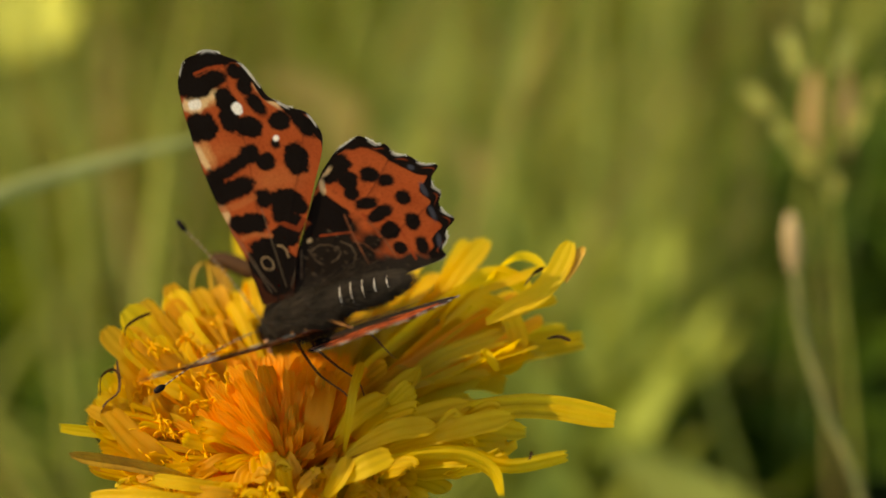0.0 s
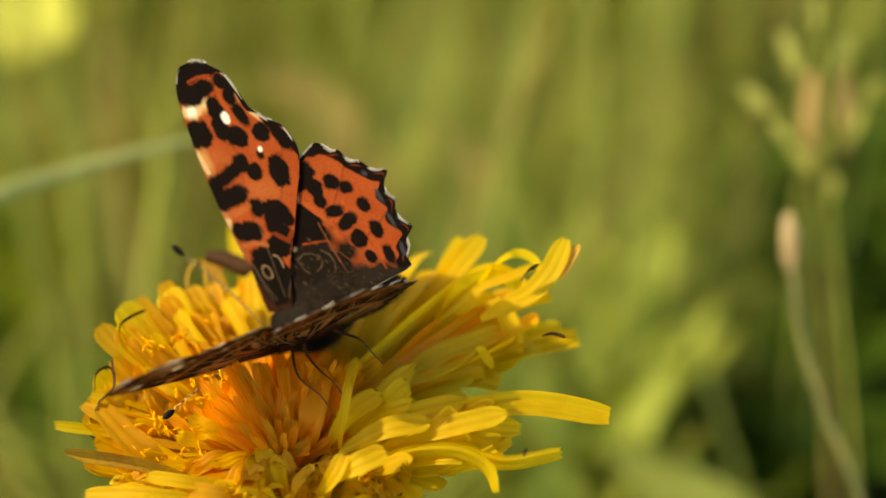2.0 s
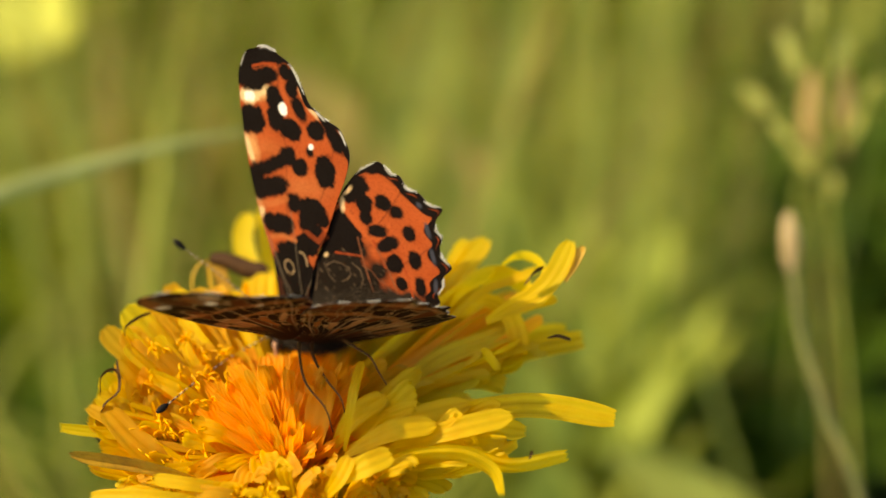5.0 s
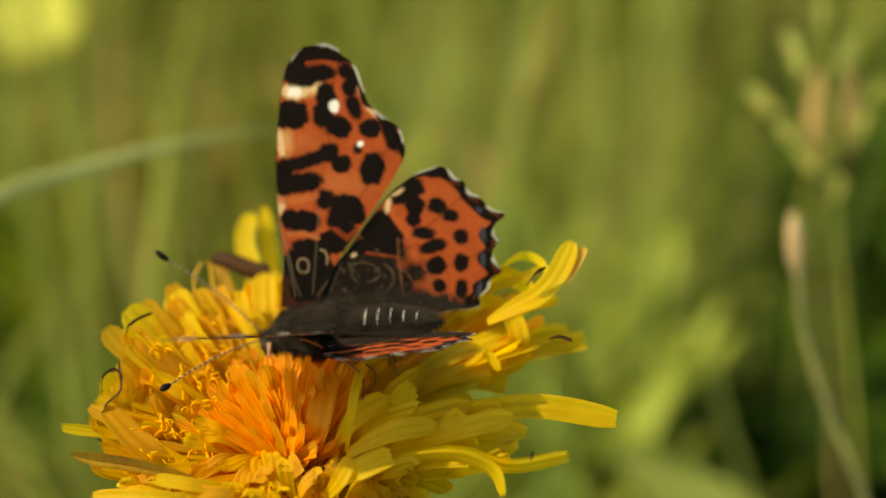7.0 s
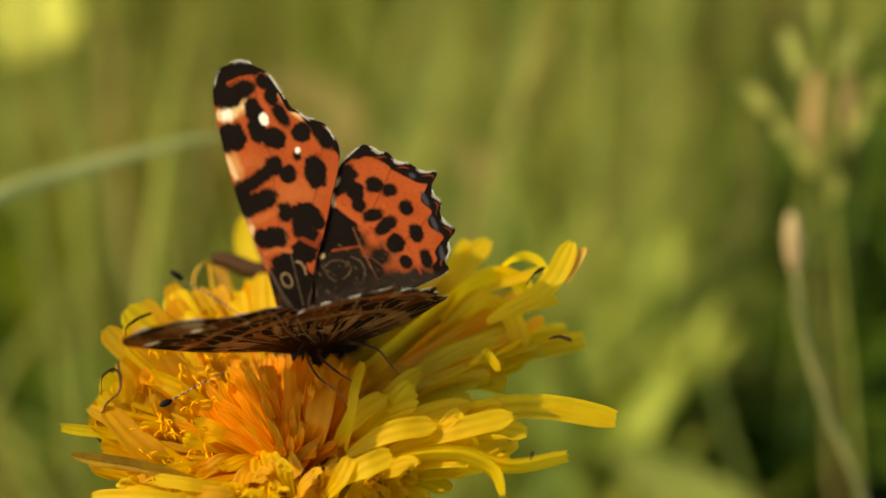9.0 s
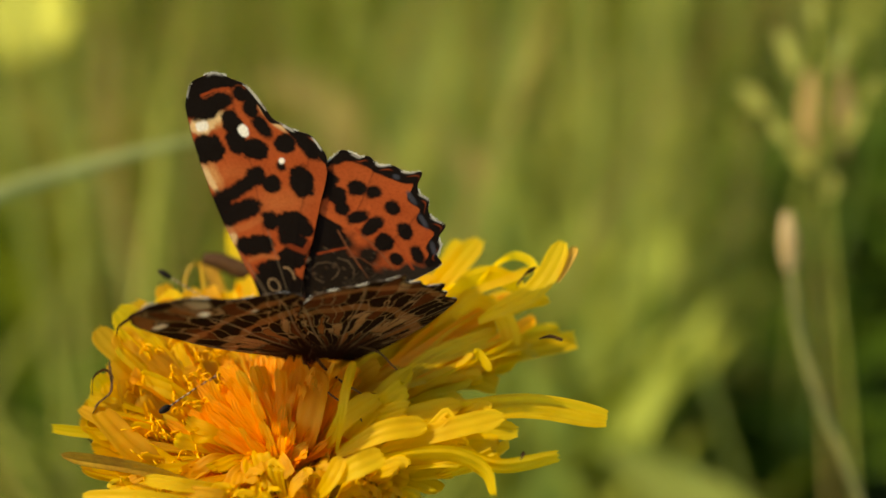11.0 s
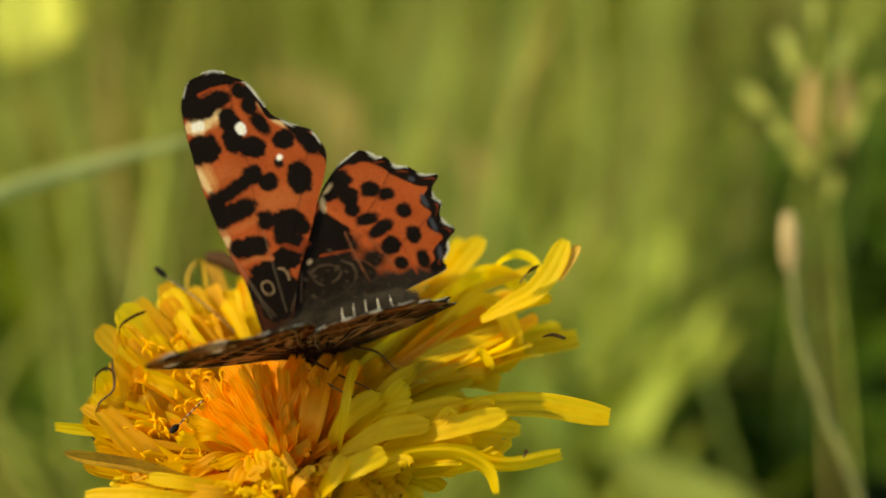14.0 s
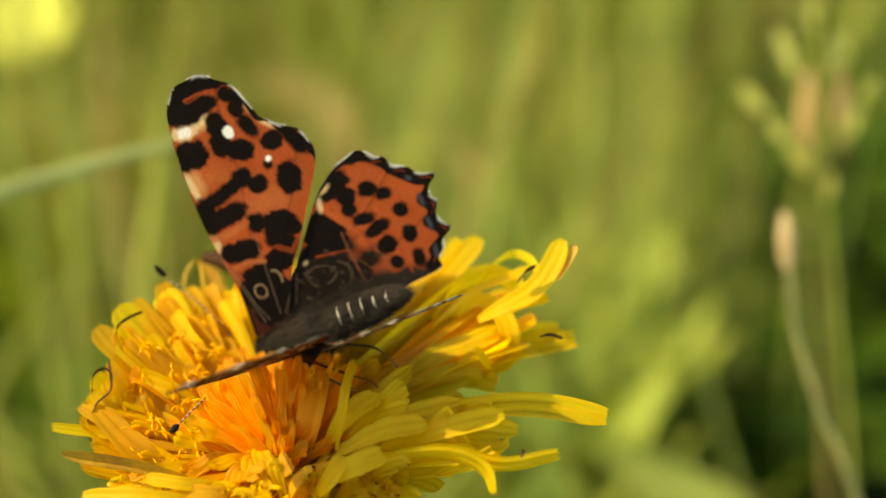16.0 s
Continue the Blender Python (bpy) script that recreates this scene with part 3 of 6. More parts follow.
def make_florets():
    rng = random.Random(3)
    # the flank away from the sun: broad florets that overlap like shingles, the inner ones shorter
    for layer in range(8):
        q = 0.26 + 0.095 * layer
        count = 10 + layer
        for k in range(count):
            turn = -14 + 76 * (k + rng.uniform(0.1, 0.9)) / count
            floret(rng, turn, q * rng.uniform(0.92, 1.08), 1.15 + 0.45 * q + rng.uniform(-0.2, 0.3), PETAL_IN if q < 0.42 else PETAL_MID if q < 0.6 else PETAL, 0.11, 22, 0.3, (0.6, 0.92), (0.1, 0.3))
    # behind the butterfly, and the sunny flank of narrow, upright florets
    for k in range(34):
        q = rng.uniform(0.45, 1.0)
        floret(rng, rng.uniform(60, 112), q, rng.uniform(1.2, 2.0), PETAL_IN if q < 0.6 else PETAL, 0.05)
    for k in range(60):
        q = math.sqrt(rng.uniform(0.05, 1.0))
        floret(rng, rng.uniform(108, 180), q * rng.uniform(0.85, 1.03), 0.85 + 1.2 * q * q + rng.uniform(-0.15, 0.4), PETAL_IN if q < 0.55 else PETAL_MID, 0.03, 34, 0.3, (0.4, 0.8), (0.1, 0.3))
    for k in range(26):
        floret(rng, rng.uniform(114, 182), rng.uniform(0.92, 1.10), rng.uniform(1.3, 2.2), PETAL_MID if k % 3 else PETAL, 0.03, 25, 0.5, (0.5, 0.85), (0.1, 0.3))
    # the flank towards the viewer
    for k in range(48):
        q = rng.uniform(0.22, 0.95)
        floret(rng, rng.uniform(176, 232), q, 1.2 + 0.7 * q + rng.uniform(-0.2, 0.3), PETAL_IN if q < 0.4 else PETAL_MID if q < 0.65 else PETAL, 0.07, 28, 0.5, (0.5, 0.85), (0.1, 0.35))
    for k in range(46):
        q = math.sqrt(rng.uniform(0.04, 0.9))
        floret(rng, rng.uniform(228, 332), q, 1.2 + 0.5 * q + rng.uniform(-0.2, 0.3), PETAL_IN if q < 0.4 else PETAL, 0.10, 28, 0.5)
    # upright orange fan around the heart
    for k in range(46):
        turn = 55 + 120 * (k + rng.uniform(0, 1)) / 46
        q = rng.uniform(0.28, 0.58)
        start = HEART + Vector((rng.uniform(-1.2, 1.2), -1.5, 0))
        end = floret_end(turn, q) + Vector((0, 0, rng.uniform(0.2, 1.4)))
        if turn < 105:
            end.y = min(end.y, -7.4)
        mid = start.lerp(end, 0.5) + STAND * rng.uniform(0.1, 0.7) + Vector((0, 0, 0.5))
        special([tuple(start), tuple(mid), tuple(end)], rng.uniform(0.65, 1.15), PETAL_IN, face=tuple(FRONT + Vector((rng.uniform(-0.5, 0.5), 0, 0))), teeth=rng.uniform(0.2, 0.5), ridge=rng.uniform(0.03, 0.07), narrow=rng.uniform(0.5, 0.9), n=16)
    for k in range(16):
        q = rng.uniform(0.25, 0.95)
        floret(rng, rng.uniform(316, 352), q, rng.uniform(1.0, 1.5), PETAL_IN if q < 0.5 else PETAL, 0.10, 28, 0.5, (0.5, 0.85), (0.1, 0.35))
    # the close heart
    for k in range(30):
        floret(rng, rng.uniform(0, 360), rng.uniform(0.06, 0.30), rng.uniform(0.7, 1.2), PETAL_IN if k % 3 else PETAL_MID, 0.05, 30)
    # short ragged tips crowding the side towards the viewer
    for k in range(46):
        turn = rng.uniform(172, 318)
        reach = rng.uniform(0.30, 0.95)
        end = floret_end(turn, reach) + STAND * rng.uniform(0.4, 2.0)
        start = floret_end(turn + rng.uniform(-12, 12), reach * 0.35) - STAND * 1.2
        kink = Vector((rng.uniform(-0.5, 0.5), rng.uniform(-0.4, 0.6), rng.uniform(-0.3, 0.3)))
        special([tuple(start), tuple(start.lerp(end, 0.55) + STAND * rng.uniform(0.2, 0.8)), tuple(start.lerp(end, 0.88) + kink * 0.6), tuple(end + kink)], rng.uniform(0.8, 1.35), PETAL if k % 2 else PETAL_MID,
                face=tuple(FRONT + Vector((rng.uniform(-0.5, 0.5), rng.uniform(-0.2, 0.6), 0))), teeth=rng.uniform(0.2, 0.5), cup=rng.uniform(-0.1, 0.25), narrow=rng.uniform(0.3, 0.8), n=14)

    # slender orange florets that fill the heart, turned to the sun
    root = Vector((-10.2, -14.6, 7.0))
    for k in range(96):
        end = Vector((rng.uniform(-15.4, -5.2), rng.uniform(-13.0, -7.8), 0))
        end.z = 8.2 - 0.45 * (end.y + 11) - 0.06 * (end.x + 10) ** 2 + rng.uniform(-0.8, 0.4)
        way = end - root
        way.z *= 0.3
        way.normalize()
        length = rng.uniform(2.4, 4.6)
        start = end - way * length - STAND * rng.uniform(0.5, 1.4)
        bend = Vector((rng.uniform(-0.4, 0.4), rng.uniform(-0.2, 0.4), rng.uniform(0.0, 0.5)))
        special([tuple(start), tuple(start.lerp(end, 0.55) + STAND * 0.4), tuple(end + bend)], rng.uniform(0.5, 0.85), PETAL_IN if k % 5 else PETAL_MID,
                face=(rng.uniform(-0.8, -0.1), rng.uniform(0.1, 0.5), 0.8), teeth=rng.uniform(0.15, 0.4), cup=rng.uniform(-0.05, 0.2), ridge=rng.uniform(0.03, 0.07), narrow=rng.uniform(0.4, 0.8), n=12)
    # broad yellow ends below the heart, ragged and bent towards the viewer
    for k in range(52):
        end = Vector((rng.uniform(-17.5, -2.6), rng.uniform(-18.0, -13.6), 0))
        end.z = 11.4 - 0.30 * (end.y + 14) - 0.05 * (end.x + 9.5) ** 2 + rng.uniform(-0.5, 0.5)
        aim = radians(90 - 7.0 * (end.x + 10) + rng.uniform(-16, 16))
        way = Vector((math.cos(aim), math.sin(aim) * 0.8, rng.uniform(0.2, 0.6))).normalized()
        start = end - way * rng.uniform(2.0, 3.6) - STAND * 0.8
        bend = Vector((rng.uniform(-0.2, 0.2), rng.uniform(-0.3, 0.2), rng.uniform(0.0, 0.4)))
        special([tuple(start), tuple(start.lerp(end, 0.6) + STAND * rng.uniform(0.3, 0.7)), tuple(end), tuple(end + bend)], rng.uniform(0.9, 1.5), PETAL if k % 4 else PETAL_MID,
                face=(rng.uniform(-0.8, 0.2), rng.uniform(0.3, 0.9), 0.6), teeth=rng.uniform(0.25, 0.5), cup=rng.uniform(-0.1, 0.2), ridge=rng.uniform(0.03, 0.08), narrow=rng.uniform(0.7, 1.0), n=14)
    # a few bent ends over the flank away from the sun
    for k in range(11):
        start = Vector((rng.uniform(-5.0, 1.5), rng.uniform(-14.5, -10.5), 0))
        start.z = float(np.interp(start.y, [-15, -11, -8], [10.5, 8.0, 4.5])) - 0.15 * max(0.0, start.x + 1)
        aim = radians(rng.uniform(-10, 45))
        way = Vector((math.cos(aim), math.sin(aim), rng.uniform(0.0, 0.4)))
        end = start + way * rng.uniform(1.8, 3.0)
        droop = Vector((rng.uniform(0.0, 0.5), rng.uniform(-0.5, 0.4), rng.uniform(-0.2, 0.4)))
        special([tuple(start - Vector((1.4, 0.6, 1.6))), tuple(start.lerp(end, 0.4)), tuple(end), tuple(end + droop)], rng.uniform(1.0, 1.5), PETAL,
                face=(rng.uniform(-0.5, 0.3), rng.uniform(0.0, 0.6), 0.8), teeth=rng.uniform(0.2, 0.4), cup=rng.uniform(-0.05, 0.15), ridge=rng.uniform(0.03, 0.08), narrow=rng.uniform(0.7, 0.95), n=16)


def make_tuft():
    """Short ragged floret ends that crowd both flanks of the head."""
    rng = random.Random(29)
    for k in range(30):
        turn = rng.uniform(110, 200) if k % 3 else rng.uniform(17, 48)
        end = floret_end(turn, rng.uniform(0.70, 0.99) if k % 3 else rng.uniform(0.72, 1.0)) + STAND * rng.uniform(0.0, 1.3)
        if end.y > -8.0 and -13.5 < end.x < 4.5:
            end.z = min(end.z, -5.0)
        start = floret_end(turn + rng.uniform(-8, 8), 0.3) - STAND * 2.5
        bend = Vector((rng.uniform(-1, 1), rng.uniform(-1, 1), rng.uniform(-1, 1)))
        special([tuple(start), tuple(start.lerp(end, 0.6) + STAND * rng.uniform(-0.6, 0.5)), tuple(start.lerp(end, 0.9) + bend * 0.25), tuple(end + bend * 0.5)], rng.uniform(1.0, 1.8), PETAL if k % 4 else PETAL_IN,
                side=(rng.uniform(-1, 1), rng.uniform(-1, 1), rng.uniform(-0.4, 0.4)), teeth=rng.uniform(0.1, 0.3), cup=rng.uniform(0, 0.3), n=16, narrow=0.6)


def make_special_florets():
    special([(-3.42, -8.10, -2), (-0.58, -4.31, -4), (1.30, -1.63, -5), (3.29, 0.72, -6)], 1.8, PETAL, face=FRONT, narrow=0.8)
    special([(-2.24, -6.59, -4), (-0.17, -2.88, -5), (0.89, -0.80, -6), (1.73, 0.67, -6)], 1.1, PETAL, face=FRONT)
    special([(1.47, -4.84, -2), (3.50, -1.99, -2), (5.33, -0.57, -2), (6.70, -0.85, -1), (7.35, -1.88, 0)], 0.8, PETAL, side=(0.3, 0.6, 0.6))
    special([(-0.16, -5.30, -3), (1.89, -2.63, -3), (3.91, -1.87, -2), (5.74, -2.60, -2), (6.12, -3.61, -1.5)], 1.5, PETAL, side=(0.2, 0.9, 0.5))
    special([(-0.16, -5.66, -2), (2.68, -3.21, -1.8), (4.91, -2.27, -1.6), (6.93, -1.42, -1.6)], 0.7, PETAL, face=FRONT)
    special([(3.04, -5.16, 0), (4.79, -4.12, 1), (6.57, -3.21, 1), (7.96, -1.62, 1), (8.95, 0.51, 1)], 1.6, PETAL, "twisted yellow floret with a browned edge", face=FRONT, narrow=0.8)
    special([(8.54, -2.33, 1.2), (9.27, -0.95, 1), (9.82, 0.12, 1)], 0.7, BROWNED, face=FRONT, narrow=0.9)
    special([(4.63, -4.75, 0.2), (6.22, -3.95, 0.2), (8.02, -3.55, 0.2)], 0.9, PETAL, face=FRONT)
    special([(-0.16, -6.56, -3.5), (2.70, -3.84, -2.5), (4.62, -4.62, -1.5), (5.40, -6.61, -1), (5.00, -8.03, -1), (3.87, -8.63, -1)], 1.5, PETAL, "wilted yellow floret hanging over", face=FRONT, narrow=0.9, n=26)
    special([(-1.82, -10.73, -4), (2.73, -8.66, -4), (6.46, -7.41, -4), (10.27, -6.67, -4)], 1.65, PETAL, face=FRONT, narrow=0.25, teeth=0.25, ridge=0.08)
    special([(-1.00, -9.99, -5), (3.59, -7.48, -5), (6.94, -6.43, -5), (9.15, -6.14, -5)], 1.5, PETAL, face=FRONT, narrow=0.4, ridge=0.07)
    special([(-3.39, -11.25, -1), (0.24, -9.55, 0), (2.64, -9.23, 0), (4.36, -9.71, 0)], 1.6, PETAL, face=FRONT, teeth=0.25, narrow=0.3)
    special([(0.24, -9.11, 0.5), (2.01, -7.85, 1.5), (2.84, -7.21, 1.5), (3.85, -8.44, 2)], 0.8, PETAL, side=(0.7, 0.3, 0.6))
    special([(-2.42, -11.30, 6), (2.45, -10.53, 8), (6.52, -10.34, 8), (11.27, -11.16, 8)], 1.7, PETAL, face=FRONT, teeth=0.14, ridge=0.09, narrow=0.5)
    special([(-3.84, -13.61, 8.5), (0.58, -12.98, 10.5), (4.19, -13.92, 10.5), (7.92, -13.27, 10.5)], 1.2, PETAL, side=(0, 0.9, 0.5), teeth=0.25, ridge=0.07, narrow=0.35)
    special([(-5.31, -14.35, 8.5), (-1.59, -13.27, 10.5), (1.29, -13.13, 11.5), (3.08, -14.10, 11.5), (3.65, -15.60, 11.5)], 1.55, PETAL, "yellow floret with a drooping tip", side=(0.15, 0.68, 0.70), ridge=0.06, n=26)
    special([(-6.39, -13.36, 9), (-3.40, -11.71, 10.5), (-0.51, -11.30, 10)], 1.45, PETAL, face=FRONT, narrow=0.9)
    special([(-5.34, -12.93, 8), (-2.35, -11.16, 9), (1.70, -10.15, 8)], 1.45, PETAL, face=FRONT, narrow=0.85)
    special([(-3.45, -12.99, 9), (0.58, -11.66, 10), (4.40, -10.76, 10)], 1.45, PETAL, face=FRONT, narrow=0.85)
    special([(-2.40, -12.69, 7), (1.33, -11.64, 8), (5.41, -12.01, 8)], 1.45, PETAL, face=FRONT, teeth=0.25)
    special([(-6.51, -13.44, 7), (-4.57, -10.84, 8.5), (-1.59, -7.97, 6)], 1.45, PETAL, face=FRONT, narrow=0.92)
    special([(-7.19, -12.93, 8), (-5.62, -10.74, 9.5), (-3.74, -9.58, 9)], 1.45, PETAL, face=FRONT, narrow=0.9)
    special([(-6.39, -13.17, 9), (-6.00, -10.81, 10.5), (-5.71, -9.00, 10.5), (-5.28, -7.30, 9)], 0.65, PETAL, face=FRONT, narrow=0.6)
    special([(-8.94, -14.56, 7), (-8.19, -11.03, 8.5), (-7.75, -8.16, 6.5)], 1.8, PETAL_IN, face=FRONT, narrow=0.85)
    special([(-7.34, -15.07, 11), (-5.10, -13.71, 12.5), (-3.28, -12.96, 12)], 1.5, PETAL, face=FRONT, narrow=0.6, teeth=0.25)
    special([(-7.88, -16.15, 11), (-6.59, -14.49, 12.5), (-5.91, -13.14, 12)], 1.1, PETAL, face=FRONT, narrow=0.6, teeth=0.25)
    special([(-17.90, -12.58, 1.5), (-20.08, -8.75, 2.5), (-21.76, -5.80, 1.5)], 2.2, PETAL_MID, face=INWARD, narrow=0.4, teeth=0.25)
    special([(-17.35, -11.95, 0), (-19.34, -7.95, 0), (-20.84, -4.68, -2)], 2.2, PETAL_MID, face=INWARD, narrow=0.4, teeth=0.25)
    special([(-16.85, -11.35, -2), (-18.02, -7.35, -3), (-19.18, -3.72, -5)], 1.65, PETAL_IN, face=INWARD, narrow=0.4, teeth=0.25)
    special([(-17.65, -13.96, 3), (-20.18, -11.52, 4), (-21.26, -8.90, 4)], 1.8, PETAL_MID, face=INWARD, narrow=0.5, teeth=0.25)
    special([(-16.02, -15.83, 6), (-19.61, -13.44, 7), (-22.45, -10.92, 6)], 2.2, PETAL_MID, face=INWARD, narrow=0.5, teeth=0.25)
    special([(-16.02, -15.46, 6), (-20.56, -12.43, 6), (-24.00, -10.72, 5)], 1.1, PETAL_MID, face=INWARD, teeth=0.25)
    special([(-15.63, -10.54, -2), (-16.05, -6.64, -5), (-16.66, -3.15, -7)], 2, PETAL_IN, face=INWARD, narrow=0.6, teeth=0.25)
    special([(-14.00, -10.13, -2), (-14.58, -6.23, -5), (-14.75, -2.74, -8)], 1.8, PETAL_IN, face=INWARD, narrow=0.6, teeth=0.25)
    special([(-13.69, -10.86, -10), (-14.58, -3.50, -12), (-15.95, 0.50, -14), (-15.58, 2.86, -15)], 1.65, PETAL, "yellow floret with a brown tip", face=FRONT, narrow=0.9)
    special([(-12.38, -10.86, -10), (-13.14, -5.32, -13), (-14.08, -0.41, -15), (-14.65, 3.48, -16)], 1.2, PETAL, face=FRONT, narrow=0.9)
    special([(-14.46, -15.74, 9), (-18.68, -14.13, 10), (-24.46, -13.53, 8)], 1.5, BROWNED, "yellow floret with a dark brown underside", side=(0, 0.7, 0.7), narrow=0.9)
    special([(-14.97, -15.16, 8), (-20.18, -12.81, 6), (-25.83, -12.06, 5)], 0.9, PETAL, side=(0, 0.9, 0.4), narrow=0.4)
    special([(-12.26, -15.74, 9), (-15.61, -15.07, 11), (-18.42, -14.64, 11)], 0.9, PETAL, face=FRONT, narrow=0.6, teeth=0.25)
    special([(-13.23, -16.68, 10), (-17.95, -15.81, 12), (-22.45, -15.86, 11)], 1.2, PETAL, face=FRONT, narrow=0.6, teeth=0.25)
    special([(-11.16, -16.84, 9), (-13.81, -15.79, 11), (-16.51, -15.50, 11)], 1.1, PETAL_MID, face=FRONT, narrow=0.6, teeth=0.25)
    # withered straps at the rim
    special([(-22.3, -13.71, 5), (-23.6, -12.37, 5), (-22.87, -10.58, 5), (-21.84, -9.51, 5), (-22.1, -7.63, 4.5)], 0.5, DRIED, "withered dark brown floret", side=(0.5, 0.2, 0.8), cup=0.15, teeth=0.3, narrow=0.5)
    special([(-23.14, -9.89, 5), (-23.06, -8.67, 5), (-22.3, -8.17, 5), (-21.73, -8.67, 5)], 0.6, DRIED, "withered dark brown floret", side=(0.2, 0.3, 0.9), cup=0.15, teeth=0.35, narrow=0.5)
    special([(-22.0, -6.0, 2.5), (-21.9, -5.4, 2.4), (-21.2, -4.85, 1.8), (-20.4, -4.5, 1.5)], 0.42, DRIED, "withered dark brown floret", side=(0.1, 0.5, 0.8), cup=0.2, teeth=0.2, narrow=0.4)
    special([(5.39, -13.22, 12.5), (5.5, -12.94, 12.5), (5.56, -12.68, 12.6)], 0.22, DRIED, side=(1, 0.1, 0.2), teeth=0.0)
    special([(7.12, -6.15, 3.6), (7.89, -6, 3.6), (8.74, -6.27, 3.6)], 0.34, DRIED, "browned floret tip", side=(0, 0.8, 0.6), teeth=0.1)
    special([(5.68, -2.56, 1.6), (6.28, -1.77, 2), (6.98, -1.29, 2.2)], 0.6, DRIED, "browned floret edge", side=(0.5, 0.6, 0.6), teeth=0.3)
    special([(-18.68, -4.21, -7), (-18.81, -2.08, -7), (-17.95, -0.98, -7), (-17.53, -2.51, -7), (-17.44, -4.21, -7)], 0.8, BROWNED, "looped browned floret", side=(0.4, 0.1, 0.9))
    special([(-15.32, -5.15, -9), (-16.62, -2.99, -9), (-17.27, -1.25, -9), (-17.83, -0.74, -9)], 1.2, BROWNED, side=(0.9, 0.2, 0.2))
    special([(-17.68, -0.82, -8), (-16.48, -1.07, -8), (-14.76, -1.76, -8), (-13.26, -1.93, -8)], 1.5, DRIED, "rolled dark brown floret", side=(0, 1.0, 0.3), cup=0.55, teeth=0.1, taper=0.6)


make_florets()
make_tuft()
make_special_florets()


def make_stigmas():
    rng = random.Random(21)
    shapes = []
    for _ in range(6):
        pieces = [tube(curve([(0, 0, 0), (0.1 * MM, 0, 2 * MM), (0.2 * MM, 0.1 * MM, 4.2 * MM)], 8), 0.10 * MM, 6)]
        for sg in (-1, 1):
            t = np.linspace(0, 1, 16)
            turn = rng.uniform(4.2, 6.2)
            rad = (0.40 - 0.17 * t) * MM
            x = sg * (0.40 * MM - rad * np.cos(turn * t)) + 0.2 * MM
            z = 4.2 * MM + rad * np.sin(turn * t) + 0.4 * MM * t
            y = 0.1 * MM + 0.35 * MM * t * rng.choice((-1, 1))
            pieces.append(tube(np.stack([x, y, z], 1), np.linspace(0.065, 0.045, 16) * MM, 6))
        v, f = joined(pieces)
        shapes.append(mesh_from("stigma", v, f, STIGMA))
    for k in range(56):
        turn = rng.uniform(122, 196)
        up = (STAND + Vector((rng.uniform(-0.35, 0.35), rng.uniform(-0.35, 0.35), rng.uniform(-0.2, 0.5)))).normalized()
        place = spot(*(floret_end(turn, rng.uniform(0.36, 0.80)) + STAND * rng.uniform(0.3, 1.3) - up * 4.6)) - FOOT
        m = Matrix.Translation(place) @ (AXES @ up).to_track_quat("Z", "X").to_matrix().to_4x4() @ Matrix.Rotation(rng.uniform(0, 6.28), 4, "Z")
        put("stigma", shapes[k % 6], dandelion, m=m)


make_stigmas()


def make_stalk():
    low = CROWN - FOOT - LEAN * 9 * MM
    n = 16
    s = np.linspace(0, 1, n)
    path = [CROWN - FOOT - LEAN * (10.5 - 8.2 * q) * MM for q in s]
    v, f = tube([tuple(p) for p in path], (2.2 + 4.6 * np.sin(s * math.pi * 0.5) ** 0.8) * MM, 24)
    put("involucre", mesh_from("involucre", v, f, BRACT), dandelion, "grey-green cup of bracts")
    v, f = oval((0, 0, 0), (5.0, 5.0, 1.5))
    put("floret_bed", mesh_from("floret_bed", v, f, STIGMA), dandelion, "crowded orange floret tubes", m=Matrix.Translation(CROWN - FOOT - LEAN * 0.4 * MM) @ HEAD.to_4x4())
    bm_path = curve([(0.001, 0.0, 0.0), (0.004, -0.002, 0.07), tuple(low * 0.9 + Vector((0.002, 0.004, 0))), tuple(low)], 24)
    v, f = tube(bm_path, np.linspace(2.6, 2.1, 24) * MM, 14)
    put("stalk", mesh_from("stalk", v, f, STALK), dandelion, "smooth pale green stalk")
    shape = None
    for k in range(26):
        az = k * 2.39996
        if shape is None:
            t = np.linspace(0, 1, 10)
            p = np.stack([(5.6 - 3.0 * (1 - t) ** 2 + 0.3 * t ** 3) * MM, 0 * t, (-8 + 8.0 * t) * MM], 1)
            v, f = ribbon(p, (0, 1, 0), 2.4 * MM * np.sin(0.5 + 2.5 * t) ** 0.6, 6, 0.15, 0, 0.03)
            shape = mesh_from("bract", v, f, BRACT)
        put("bract", shape, dandelion, m=Matrix.Translation(CROWN - FOOT) @ HEAD.to_4x4() @ Matrix.Rotation(az, 4, "Z") @ Matrix.Translation((0, 0, (-1.4 if k % 2 else -0.6) * MM)))


make_stalk()

# ---------------------------------------------------------------- the butterfly
# its space: x to the tail, y along the far wings, z towards the viewer; millimetres in the tables
butterfly = new("butterfly")
tagged(butterfly, "orange butterfly with black spots and open wings on a dandelion", "butterfly")

ORANGE, DEEP, INK = (0.45, 0.094, 0.028), (0.34, 0.058, 0.018), (0.010, 0.007, 0.006)
CREAM, WHITE, UMBER, SLATE = (0.74, 0.50, 0.26), (0.88, 0.84, 0.78), (0.017, 0.012, 0.009), (0.050, 0.052, 0.070)
BUFF = (0.40, 0.27, 0.15)
PALE, TAN, BRICK = (0.47, 0.135, 0.044), (0.15, 0.10, 0.062), (0.24, 0.085, 0.040)

